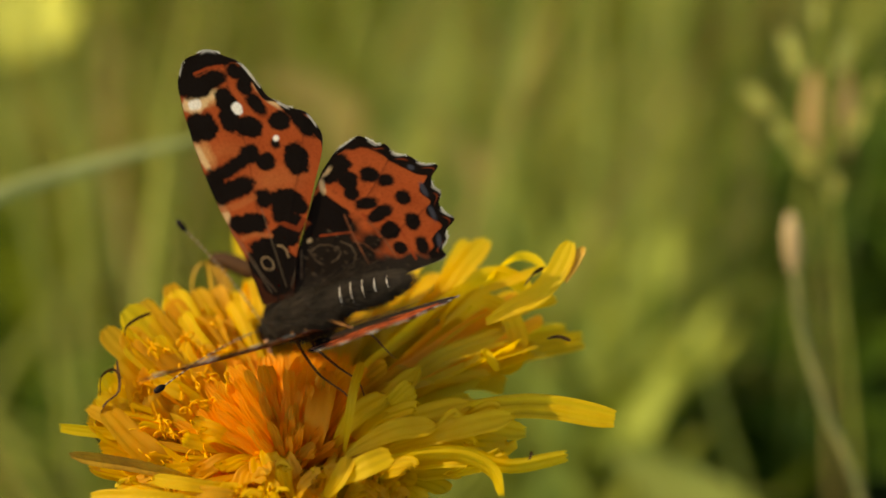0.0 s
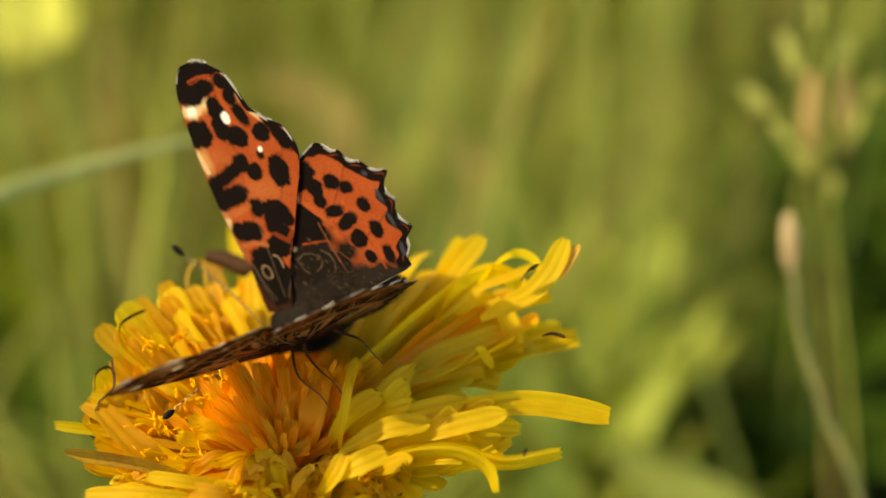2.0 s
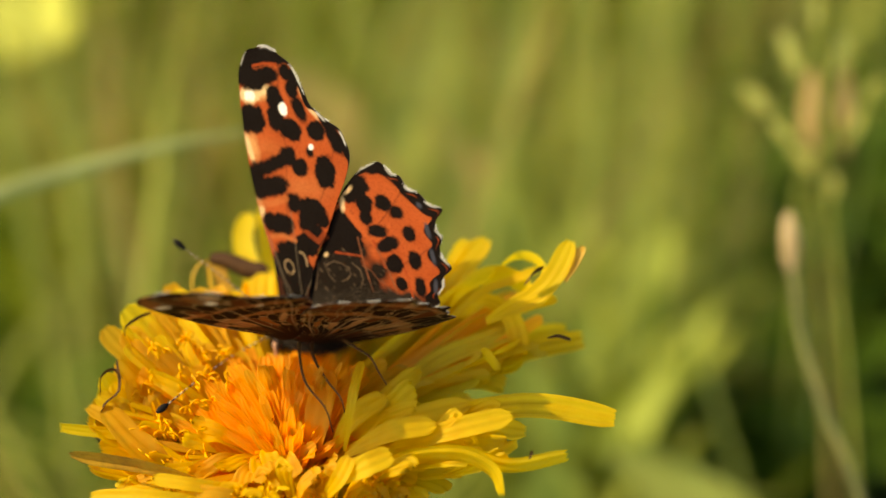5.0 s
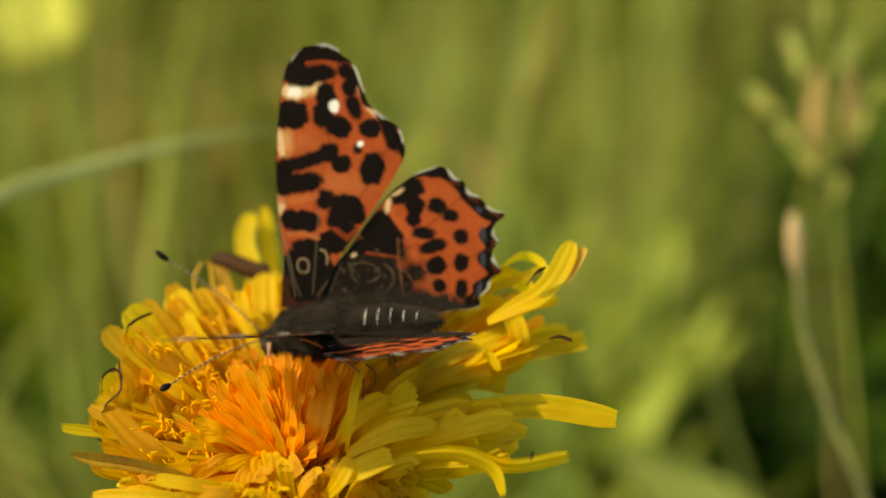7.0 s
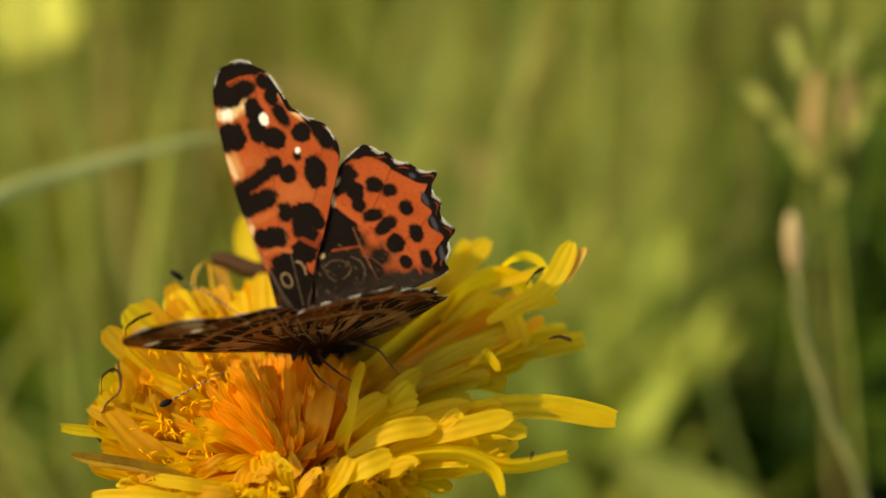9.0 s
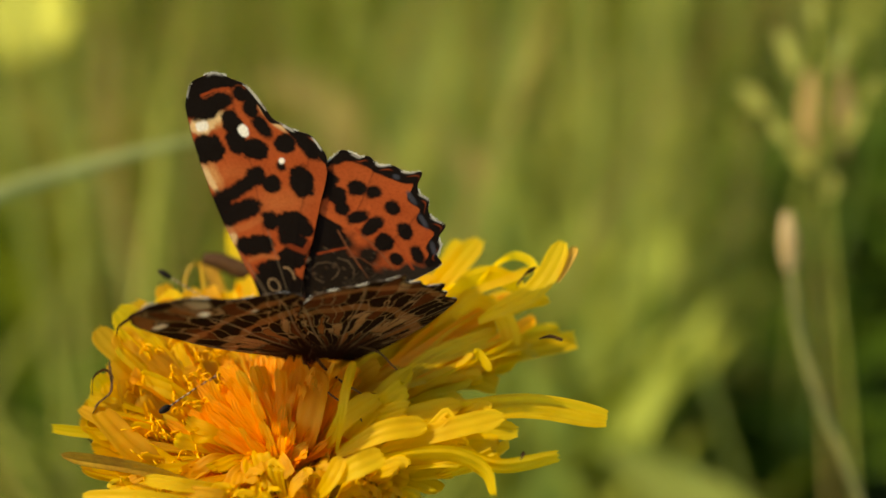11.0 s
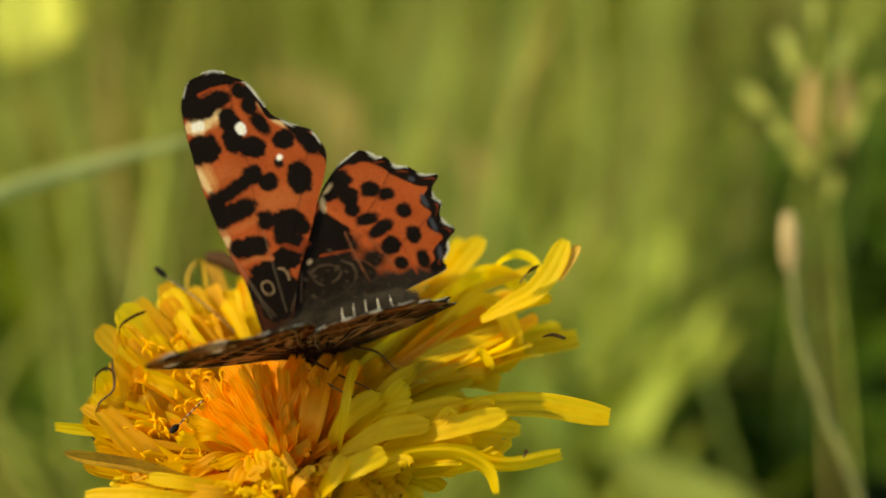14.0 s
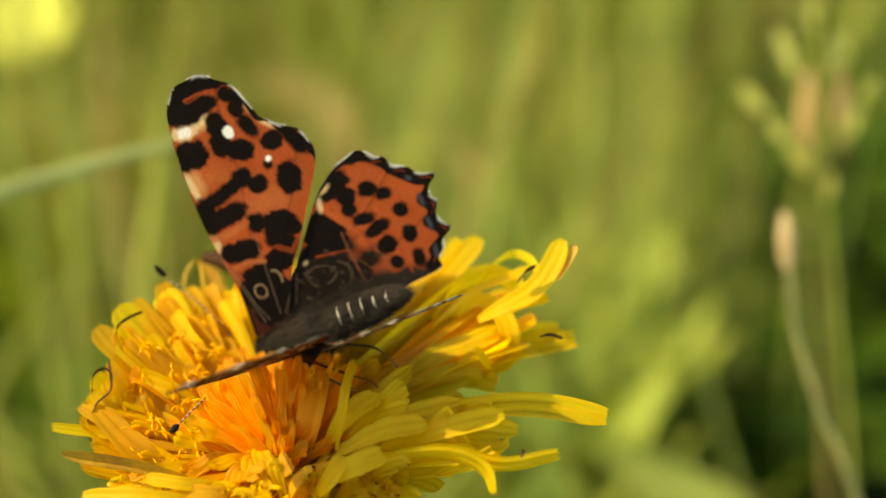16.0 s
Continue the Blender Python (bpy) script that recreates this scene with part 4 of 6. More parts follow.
FORE_ROOT = (0.0, 0.0)
FORE_EDGE = [(-1.28, 0), (-1.2, 1.8), (-1.13, 3.59), (-1.39, 5.78), (-1.62, 8.56), (-1.62, 11.34), (-1.46, 13.72), (-1.22, 15.75), (-0.72, 17.42), (0.32, 18.38), (1.62, 18.62), (2.55, 18.3), (3.39, 17.58), (4.04, 16.81), (4.39, 15.81), (4.82, 14.64), (5.64, 13.68), (6.69, 13.05), (7.28, 12.12), (7.51, 11.18), (7.04, 9.82), (5.83, 7.95), (4.31, 5.58), (2.85, 3.53), (1.6, 1), (1.2, 0)]
HIND_FOLD = [(12.6, -0.5), (10.4, -1.5), (7.6, -2.3), (4.4, -2.6), (1.2, -2.2)]  # inner margin that lies against the body
HIND_ROOT = (0.88, -0.44)
HIND_EDGE = [(0.72, 1.8), (2.85, 3.42), (4.32, 5.35), (5.86, 7.4), (7.02, 8.63), (8.5, 9.59), (9.88, 9.95), (10.65, 9.58), (11.06, 9.11), (11.55, 8.89), (11.97, 8.19), (12.7, 7.81), (13.36, 7.11), (14.46, 6.59), (13.88, 5.93), (13.74, 5.28), (14.01, 4.65), (13.71, 4.04), (13.81, 3.28), (14.24, 2.57), (13.54, 1.98), (13.32, 1.33), (12.78, 0.83), (12.72, 0.1), (10.4, -0.28), (7.6, -0.68), (4.4, -1.08), (1.2, -1.4)]
# marks: place, half breadths and turn
FORE_TIP = [(1.02, 17.85, 1.66, 0.51, 10), (-0.38, 16.82, 0.79, 0.86, 2), (1.21, 16.56, 1.26, 0.47, 6), (0.27, 16.13, 0.95, 0.39, 2), (2.51, 17.86, 0.63, 0.39, -23), (3.26, 16.75, 0.36, 0.43, 2), (3.53, 15.58, 0.36, 0.55, 2), (3.86, 16.26, 0.39, 0.79, -18), (3.85, 14.21, 0.36, 0.79, 17)]
FORE_UPPER = [(1.89, 14.93, 0.63, 0.94, 2), (1.69, 13.63, 0.67, 0.87, 2), (2.7, 12.83, 0.95, 0.67, -23), (-0.56, 13.63, 1.15, 0.95, 2), (5, 12.68, 0.71, 0.59, 2), (6.56, 12.1, 0.52, 1.07, 24), (4.14, 11.22, 0.24, 0.28, 2), (2.98, 10.15, 0.63, 0.55, 12), (5.17, 9.83, 0.79, 1.11, -10)]
FORE_MIDDLE = [(-1.12, 9.18, 0.56, 1.19, 2), (0, 10.21, 1.19, 0.36, 12), (1.18, 10.6, 0.87, 0.36, 14), (2.12, 10.95, 0.55, 0.55, 2), (0.04, 8.82, 1.43, 0.56, 8), (1.86, 7.65, 0.48, 0.56, 2), (3.27, 7.06, 1.07, 0.8, -3), (2.78, 6.25, 0.72, 0.48, 2), (4.08, 6.57, 0.48, 0.56, 2)]
FORE_LOWER = [(0.23, 6.08, 1.15, 0.72, -2), (-0.65, 6.29, 0.56, 0.56, 2), (2.34, 4.63, 1.04, 0.8, 12), (3.32, 5.35, 0.64, 0.64, 32), (0.77, 4.06, 1.35, 0.8, 2), (-0, 3.03, 1.12, 1.04, 2), (1.4, 2.68, 1.04, 1.2, 22), (0.44, 1.44, 1.04, 0.96, 2)]
FORE_CREAM = [(-0.24, 15.33, 1.0, 0.58, 5), (1.16, 15.61, 0.47, 0.35, 12), (-1.32, 11.6, 0.24, 1.0, 7), (-1.31, 7.3, 0.28, 0.64, 2), (5.08, 13.94, 0.16, 0.55, 42), (4.41, 15.02, 0.12, 0.47, 22)]
FORE_WHITE = [(2.46, 14.24, 0.36, 0.43, 2), (4.32, 11.58, 0.24, 0.2, 32), (-0.33, 15.25, 0.51, 0.35, 2)]
HIND_FRONT = [(7.63, 8.25, 1.27, 0.72, 27), (9.77, 9.59, 1.35, 0.36, -3), (8.18, 7.19, 0.64, 0.6, 2), (5.71, 5.59, 1.44, 1.04, 42), (6.33, 4.81, 1.04, 0.88, 2), (4.55, 4.36, 1.12, 0.48, 22), (11.39, 8.73, 0.64, 0.44, -38)]
HIND_SPOTS = [(9.77, 7.2, 0.64, 0.52, -13), (10.71, 6.51, 0.52, 0.4, -8), (8.08, 6.31, 0.48, 0.52, 2), (8.79, 5.29, 0.8, 0.4, -3), (9.46, 4.35, 0.96, 0.44, 17), (9.7, 2.99, 0.64, 0.6, 2), (11.44, 5.05, 0.48, 0.48, 2), (11.46, 3.2, 0.48, 0.6, 2), (11.48, 1.35, 0.4, 0.68, -3), (9.91, 1.55, 0.44, 0.44, 2)]
HIND_BLUE = [(13.01, 5.22, 0.19, 0.51, 7), (12.99, 3.41, 0.17, 0.54, 2), (12.74, 1.39, 0.17, 0.48, -13), (12.11, 8.11, 0.19, 0.24, 42), (12.71, 6.93, 0.22, 0.18, -28)]
HIND_CREAM = [(6.26, 7.29, 0.2, 0.56, -8), (3.84, 3.73, 0.2, 0.14, 22), (6.87, 8.19, 0.48, 0.2, 22)]


def wobble(x, y, f, seed):
    return (np.sin(f * x * 1.1 + seed) * np.sin(f * y * 1.3 + seed * 2.1) + 0.5 * np.sin(f * 2.3 * x + f * 1.7 * y + seed * 3.3)) / 1.5


def mask(x, y, marks, soft=0.2, rough=0.11, grow=0.0):
    """How far each place lies inside one of the ragged oval marks."""
    best = np.zeros_like(x)
    for i, (cx, cy, rx, ry, turn) in enumerate(marks):
        c, s = math.cos(radians(turn)), math.sin(radians(turn))
        dx, dy = x - cx, y - cy
        a, b = (c * dx + s * dy) / (rx + grow), (-s * dx + c * dy) / (ry + grow)
        q = np.power(np.abs(a) ** 2.4 + np.abs(b) ** 2.4, 1 / 2.4) + rough * (wobble(x, y, 4.0, i * 1.7) + 0.6 * wobble(x, y, 11.0, i * 2.3))
        best = np.maximum(best, np.clip((1 - q) * min(rx, ry) / soft + 0.5, 0, 1))
    return best


def stroke(x, y, points, half):
    """How far each place lies on a line through the points."""
    best = np.full_like(x, 1e9)
    for (ax, ay), (bx, by) in zip(points, points[1:]):
        t = np.clip(((x - ax) * (bx - ax) + (y - ay) * (by - ay)) / ((bx - ax) ** 2 + (by - ay) ** 2), 0, 1)
        best = np.minimum(best, np.hypot(x - ax - t * (bx - ax), y - ay - t * (by - ay)))
    return np.clip((half - best) / 0.09 + 0.5, 0, 1)


def lay(col, colour, m):
    return col + (np.array(colour) - col) * m[..., None]


def paint_fore_top(x, y, rim, ang, veins):
    col = np.ones(x.shape + (3,)) * np.array(ORANGE)
    col = lay(col, DEEP, np.clip(0.5 + 0.5 * wobble(x, y, 0.8, 2.0), 0, 1) * 0.6)
    col = lay(col, PALE, np.clip(1.3 - np.abs(x - 3.2) / 2.2, 0, 1) * np.clip(1.2 - np.abs(y - 8.8) / 1.1, 0, 1) * 0.75)
    col = lay(col, PALE, np.clip(1.2 - np.abs(x - 0.4) / 1.6, 0, 1) * np.clip(1.2 - np.abs(y - 11.6) / 0.7, 0, 1) * 0.6)
    col = lay(col, INK, veins * 0.28)
    col = lay(col, UMBER, np.clip((3.6 + 0.5 * wobble(x, y, 2.4, 3.0) - y) / 1.6, 0, 1) * 0.9)
    col = lay(col, INK, np.clip(wobble(x, y, 9.0, 1.0) - 0.5, 0, 1) * np.clip(1.2 - y / 16, 0, 1) * 0.6)
    col = lay(col, (0.60, 0.27, 0.10), mask(x, y, [(-0.95, 11.75, 0.45, 0.9, 5), (0.9, 15.4, 0.9, 0.45, 8)], 0.5))
    col = lay(col, CREAM, mask(x, y, FORE_CREAM, 0.2, 0.22))
    for group, grow in ((FORE_TIP, 0.16), (FORE_UPPER, 0.09), (FORE_MIDDLE, 0.17), (FORE_LOWER, 0.10)):
        col = lay(col, INK, mask(x, y, group, 0.15, grow=grow))
    border = np.clip((0.42 + 0.30 * np.sin(ang * 44 + 1.6) + 0.12 * wobble(x, y, 2.6, 1.0) - rim) / 0.12, 0, 1) * (y > 10.2) * (x > -0.4)
    col = lay(col, INK, border)
    col = lay(col, INK, np.clip((0.20 - rim) / 0.1, 0, 1) * (x < 0))
    col = lay(col, DEEP, stroke(x, y, [(0.5, 17.3), (1.58, 17.42), (2.6, 17.3)], 0.09))
    col = lay(col, PALE, stroke(x, y, [(-0.78, 5.17), (0.26, 5.28), (1.3, 4.92)], 0.17))
    col = lay(col, PALE, stroke(x, y, [(-1.4, 7.6), (-0.1, 7.6), (1.2, 7.95)], 0.24) * 0.8)
    col = lay(col, DEEP, stroke(x, y, [(2.6, 5.5), (3.4, 4.9), (4.1, 5.5)], 0.2) * 0.6)
    col = lay(col, BUFF, np.clip((0.07 - np.abs(np.hypot((x - 0.28) / 0.82, y - 2.96) - 0.5 - 0.06 * wobble(x, y, 3.0, 1.0))) / 0.08 + 0.3, 0, 1))
    col = lay(col, BUFF, stroke(x, y, [(1.5, 4.1), (1.8, 4.0), (2.0, 3.6), (1.95, 3.1)], 0.06))
    for pts in ([(1.39, 7.0), (1.17, 3.87), (0.97, 0.98)], [(-1.37, 6.38), (-0.9, 3.8), (-0.26, 0.81)], [(-1.0, 5.0), (-0.4, 2.2), (0.1, 0.8)], [(2.9, 3.3), (2.02, 1.9), (1.3, 0.9)]):
        col = lay(col, (0.20, 0.15, 0.10), stroke(x, y, pts, 0.03) * 0.7)
    col = lay(col, WHITE, mask(x, y, FORE_WHITE, 0.1))
    notch = np.clip(np.sin(ang * 44) * 2 - 0.3, 0, 1) * np.clip((0.20 - rim) / 0.06, 0, 1) * (x > -0.6) * (y > 10.9)
    return lay(col, WHITE, notch * 0.6)


def paint_hind_top(x, y, rim, ang, veins):
    col = np.ones(x.shape + (3,)) * np.array(ORANGE)
    col = lay(col, DEEP, np.clip(0.5 + 0.5 * wobble(x, y, 0.9, 4.0), 0, 1) * 0.6)
    col = lay(col, INK, veins * 0.3)
    col = lay(col, INK, np.clip(wobble(x, y, 9.0, 2.0) - 0.5, 0, 1) * 0.5)
    base = np.clip((10.2 + 0.7 * wobble(x, y, 2.2, 6.0) + 0.7 * np.sin(ang * 21) - np.hypot(x - 0.2, (y + 0.3) * 1.2)) / 1.9, 0, 1) * np.clip((4.7 - y) / 0.5, 0, 1)
    col = lay(col, UMBER, base)
    low = np.clip((1.3 - 0.6 * np.clip((x - 10.5) / 2.5, 0, 1) + 0.35 * wobble(x, y, 2.0, 8.0) - y) / 0.5, 0, 1) * np.clip((13.4 - x) / 0.8, 0, 1)
    col = lay(col, (0.028, 0.021, 0.016), low)
    col = lay(col, TAN, base * np.clip(wobble(x, y, 5.0, 3.0) * wobble(x, y, 2.0, 8.0) * 2.2 - 0.35, 0, 1) * 0.7)
    col = lay(col, INK, mask(x, y, HIND_FRONT, 0.15, 0.12, 0.06))
    col = lay(col, ORANGE, stroke(x, y, [(6.4, 6.9), (7.25, 5.7), (8.3, 4.6)], 0.24))
    col = lay(col, ORANGE, stroke(x, y, [(8.26, 4.47), (9.12, 5.0), (9.89, 5.7)], 0.16))
    for pts, w, c in (([(8.26, 4.6), (8.87, 2.8)], 0.13, DEEP), ([(4.76, 3.88), (5.96, 3.72), (7.01, 3.55)], 0.08, DEEP), ([(6.98, 4.9), (7.01, 3.55), (7.32, 1.06)], 0.06, BRICK), ([(8.43, 4.07), (9.03, 2.65), (9.41, 0.89)], 0.07, BRICK),
                      ([(3.7, 3.0), (4.4, 3.25), (5.1, 3.09), (5.6, 2.7), (5.7, 2.3), (5.3, 1.95), (4.8, 1.8)], 0.045, TAN), ([(3.5, 3.12), (3.75, 2.2), (4.1, 1.8)], 0.04, TAN), ([(10.37, 3.33), (10.7, 0.52)], 0.09, DEEP), ([(3.0, 3.2), (2.2, 1.2)], 0.06, TAN), ([(6.0, 3.1), (6.6, 2.6), (6.7, 1.9), (6.3, 1.3)], 0.045, TAN), ([(6.9, 2.9), (7.6, 2.5), (8.1, 1.7)], 0.04, BRICK)):
        col = lay(col, c, stroke(x, y, pts, w) * np.clip(0.8 + 0.35 * wobble(x, y, 3.0, 5.0), 0, 1))
    col = lay(col, CREAM, mask(x, y, HIND_CREAM, 0.14))
    col = lay(col, INK, mask(x, y, HIND_SPOTS, 0.15, grow=0.05))
    border = np.clip((0.66 + 0.46 * np.clip(x - 11.0, 0, 1) + 0.2 * wobble(x, y, 2.4, 3.0) - rim) / 0.14, 0, 1) * ((x > 8.6) | (y > 7.2))
    col = lay(col, INK, border * np.clip((y + 0.1) / 0.4, 0, 1))
    col = lay(col, DEEP, np.clip((0.09 - np.abs(rim - 0.36)) / 0.08, 0, 1) * (x > 10.5) * np.clip(np.sin(ang * 50 + 2.2), 0, 1) * 0.7)
    col = lay(col, SLATE, mask(x, y, HIND_BLUE, 0.12))
    notch = np.clip(np.sin(ang * 50 + 0.6) * 2.2, 0, 1) * np.clip((0.16 - rim) / 0.06, 0, 1) * ((x > 8.0))
    return lay(col, WHITE, notch * 0.5)


def paint_under(x, y, rim, ang, veins, vein_at):
    """Dark brown underside: uneven cells of brown, rust, ochre and cream within a fine pale net."""
    rng = np.random.default_rng(17)
    r = np.hypot(x, y)
    a = np.stack([r / 3.0 + 0.30 * wobble(x, y, 1.1, 2.0), (ang - vein_at.min()) / 0.075 + 0.35 * wobble(x, y, 0.8, 5.0)], -1)
    best, second, pick = np.full(x.shape, 9.0), np.full(x.shape, 9.0), np.zeros(x.shape)
    for i in range(8):
        for j in range(-1, 34):
            near = np.hypot(a[..., 0] - i - rng.uniform(0.1, 0.9), a[..., 1] - j - rng.uniform(0.15, 0.85))
            shade = rng.uniform(0, 1) + 0.25 * math.cos((i - 5) * 2.1)
            closer = near < best
            second = np.where(closer, best, np.minimum(second, near))
            pick = np.where(closer, shade, pick)
            best = np.where(closer, near, best)
    edge = second - best
    inside = np.clip((edge - 0.10) / 0.10, 0, 1)
    out = np.clip((r - 3.0) / 3.0, 0, 1)
    col = np.ones(x.shape + (3,)) * np.array((0.030, 0.013, 0.008))
    col = lay(col, (0.17, 0.052, 0.020), (pick > 0.62) * inside * out)
    col = lay(col, (0.40, 0.145, 0.046), (pick > 0.86) * inside * out)
    col = lay(col, (0.58, 0.34, 0.15), (pick > 0.98) * inside * np.clip((r - 5) / 4, 0, 1))
    col = lay(col, (0.72, 0.54, 0.34), (pick > 1.0) * inside * np.clip((r - 14.5) / 0.6, 0, 1))
    lines = np.clip((0.11 - edge) / 0.06, 0, 1) * np.clip(0.75 + 0.5 * wobble(x, y, 2.1, 7.0), 0, 1)
    band = np.maximum(np.clip((0.55 - np.abs(r - 8.6 - 2.2 * np.sin(ang * 2.0) - 0.35 * wobble(x, y, 1.6, 4.0))) / 0.2, 0, 1), np.clip((0.40 - np.abs(r - 12.6 - 1.2 * np.sin(ang * 2.6) - 0.3 * wobble(x, y, 1.9, 6.0))) / 0.2, 0, 1))
    col = lay(col, (0.46, 0.20, 0.075), band * 0.75)
    col = lay(col, (0.52, 0.35, 0.20), veins * 0.5 * np.clip((r - 2.5) / 4, 0, 1))
    col = lay(col, (0.58, 0.35, 0.17), lines * np.clip((r - 2.5) / 5.0, 0, 0.85))
    col = lay(col, (0.76, 0.66, 0.52), mask(x, y, FORE_WHITE, 0.2))
    col = lay(col, (0.045, 0.024, 0.015), np.clip((0.35 - rim) / 0.1, 0, 1) * 0.8)
    return lay(col, (0.50, 0.40, 0.32), np.clip(np.sin(ang * 47) * 2 - 1.0, 0, 1) * np.clip((0.10 - rim) / 0.05, 0, 1) * 0.45)


def wing_mesh(name, root, edge, paint, facing, camber):
    """A wing as two scaly sheets with a rim. facing: +1 where the upper side looks along z."""
    na, nr = 360, 170
    root = np.array(root)
    line = curve(edge, 2400)
    run = np.concatenate([[0], np.cumsum(np.hypot(*np.diff(line, axis=0).T))])
    spread = np.linspace(0, run[-1], na)
    e = np.stack([np.interp(spread, run, line[:, 0]), np.interp(spread, run, line[:, 1])], 1) - root
    theta = np.unwrap(np.arctan2(e[:, 1], e[:, 0]))
    rr = np.hypot(e[:, 0], e[:, 1])
    rr = rr + 0.07 * np.sin(spread * 3.1) * np.clip((rr - 9) / 2, 0, 1)
    a = theta
    rho = np.linspace(0.01, 1, nr) ** 0.85
    x = root[0] + rho[None] * rr[:, None] * np.cos(theta)[:, None]
    y = root[1] + rho[None] * rr[:, None] * np.sin(theta)[:, None]
    rim = (1 - rho[None]) * rr[:, None] * np.ones_like(x)
    ang = np.broadcast_to(theta[:, None], x.shape)
    vein_at = np.linspace(a.min() + 0.06, a.max() - 0.05, 10)
    gap = np.min(np.abs(ang[..., None] + 0.012 * np.sin(np.hypot(x, y) * 0.7)[..., None] - vein_at), -1) * np.hypot(x - root[0], y - root[1])
    veins = np.clip((0.09 - gap) / 0.06 + 0.3, 0, 1)
    reach = np.hypot(x, y)
    z = camber * (reach / 18) ** 2 + 0.02 * np.clip((0.2 - gap) / 0.2, 0, 1) + 0.04 * np.sin(ang * 18) * np.clip(reach / 12, 0, 1) * 0.5
    top, under = paint(x, y, rim, ang, veins), paint_under(x, y, rim, ang, veins, vein_at)
    if facing < 0:
        top, under = under, top
    h = 0.035
    n = na * nr
    verts = np.concatenate([np.stack([x, y, z + h], -1).reshape(-1, 3), np.stack([x, y, z - h], -1).reshape(-1, 3)]) * MM
    idx = np.arange(n).reshape(na, nr)
    q = np.stack([idx[:-1, :-1], idx[:-1, 1:], idx[1:, 1:], idx[1:, :-1]], -1).reshape(-1, 4)
    ring = np.concatenate([idx[0, :], idx[1:, -1], idx[-1, ::-1][1:]])
    wall = np.stack([ring[:-1], ring[1:], ring[1:] + n, ring[:-1] + n], -1)
    quads = np.concatenate([q, (q + n)[:, ::-1], wall])
    me = mesh_fast(name, verts, quads, WING)
    cols = np.ones((2 * n, 4), np.float32)
    cols[:n, :3], cols[n:, :3] = np.clip(top.reshape(-1, 3), 0, 1), np.clip(under.reshape(-1, 3), 0, 1)
    me.attributes.new("pigment", "FLOAT_COLOR", "POINT").data.foreach_set("color", cols.ravel())
    return me


far_fore = put("forewing", wing_mesh("forewing", FORE_ROOT, FORE_EDGE, paint_fore_top, 1, 0.0), butterfly, "orange forewing with black spots and cream bars")
far_hind = put("hindwing", wing_mesh("hindwing", HIND_ROOT, HIND_EDGE, paint_hind_top, 1, 0.0), butterfly, "scalloped orange hindwing with a dark brown base")
near_fore = put("forewing", wing_mesh("forewing", FORE_ROOT, FORE_EDGE, paint_fore_top, -1, 0.0), butterfly, "forewing with a brown underside netted in cream")
near_hind = put("hindwing", wing_mesh("hindwing", HIND_ROOT, HIND_EDGE[:-5] + HIND_FOLD, paint_hind_top, -1, 0.0), butterfly, "hindwing with a brown underside netted in cream")

FRINGE = plain("fringe", (0.60, 0.54, 0.45), (0.80, 0.75, 0.67), 0.6, 900, 0.5)


def add_fringe(wing, root, edge, waves, shift, share):
    """White hair tufts between the vein ends of the outer margin."""
    rng = random.Random(9)
    p = curve(edge, 420)
    tan = np.gradient(p, axis=0)
    pieces = []
    for (x, y), (tx, ty) in zip(p, tan):
        ang = math.atan2(y - root[1], x - root[0])
        if math.sin(ang * waves + shift) < share or math.hypot(x - root[0], y - root[1]) < 9 or x < -0.2:
            continue
        out = np.array((-ty, tx)) / (math.hypot(tx, ty) + 1e-9)
        if out @ np.array((x - root[0], y - root[1])) < 0:
            out = -out
        for _ in range(3):
            o = out + 0.35 * np.array((rng.gauss(0, 1), rng.gauss(0, 1)))
            l = rng.uniform(0.06, 0.15)
            z = rng.uniform(-0.05, 0.05)
            b = np.array((x, y)) - out * 0.06
            sd = np.array((-o[1], o[0])) * 0.022
            e = b + o * l
            pieces.append((np.array([(*(b - sd), z), (*(b + sd), z), (*e, z + rng.uniform(-0.08, 0.08))]) * MM, [(0, 1, 2)]))
    put("fringe", mesh_from("fringe", *joined(pieces), FRINGE), wing, "white hair fringe")


for wing, share in ((far_fore, -0.35), (near_fore, 0.6)):
    add_fringe(wing, FORE_ROOT, FORE_EDGE[6:18], 44, 0.0, share)
for wing, share in ((far_hind, -0.55), (near_hind, 0.3)):
    add_fringe(wing, HIND_ROOT, HIND_EDGE[4:24], 50, 0.6, share)
# the hindwing of the viewer's side is drawn forward under its forewing
forward = Matrix.Translation((HIND_ROOT[0] * MM, HIND_ROOT[1] * MM, 0)) @ Matrix.Rotation(radians(6.5), 4, "Z") @ Matrix.Translation((-HIND_ROOT[0] * MM, -HIND_ROOT[1] * MM, 0.0002))
for ob in (near_hind, *near_hind.children):
    ob.data.transform(forward)

BODY_UP = np.array((0, 0.86, 0.51))
BODY_SIDE = np.array((0, -0.51, 0.86))


def along(x, up, side=0.0):
    return np.array((x, 0, 0)) + BODY_UP * up + BODY_SIDE * side


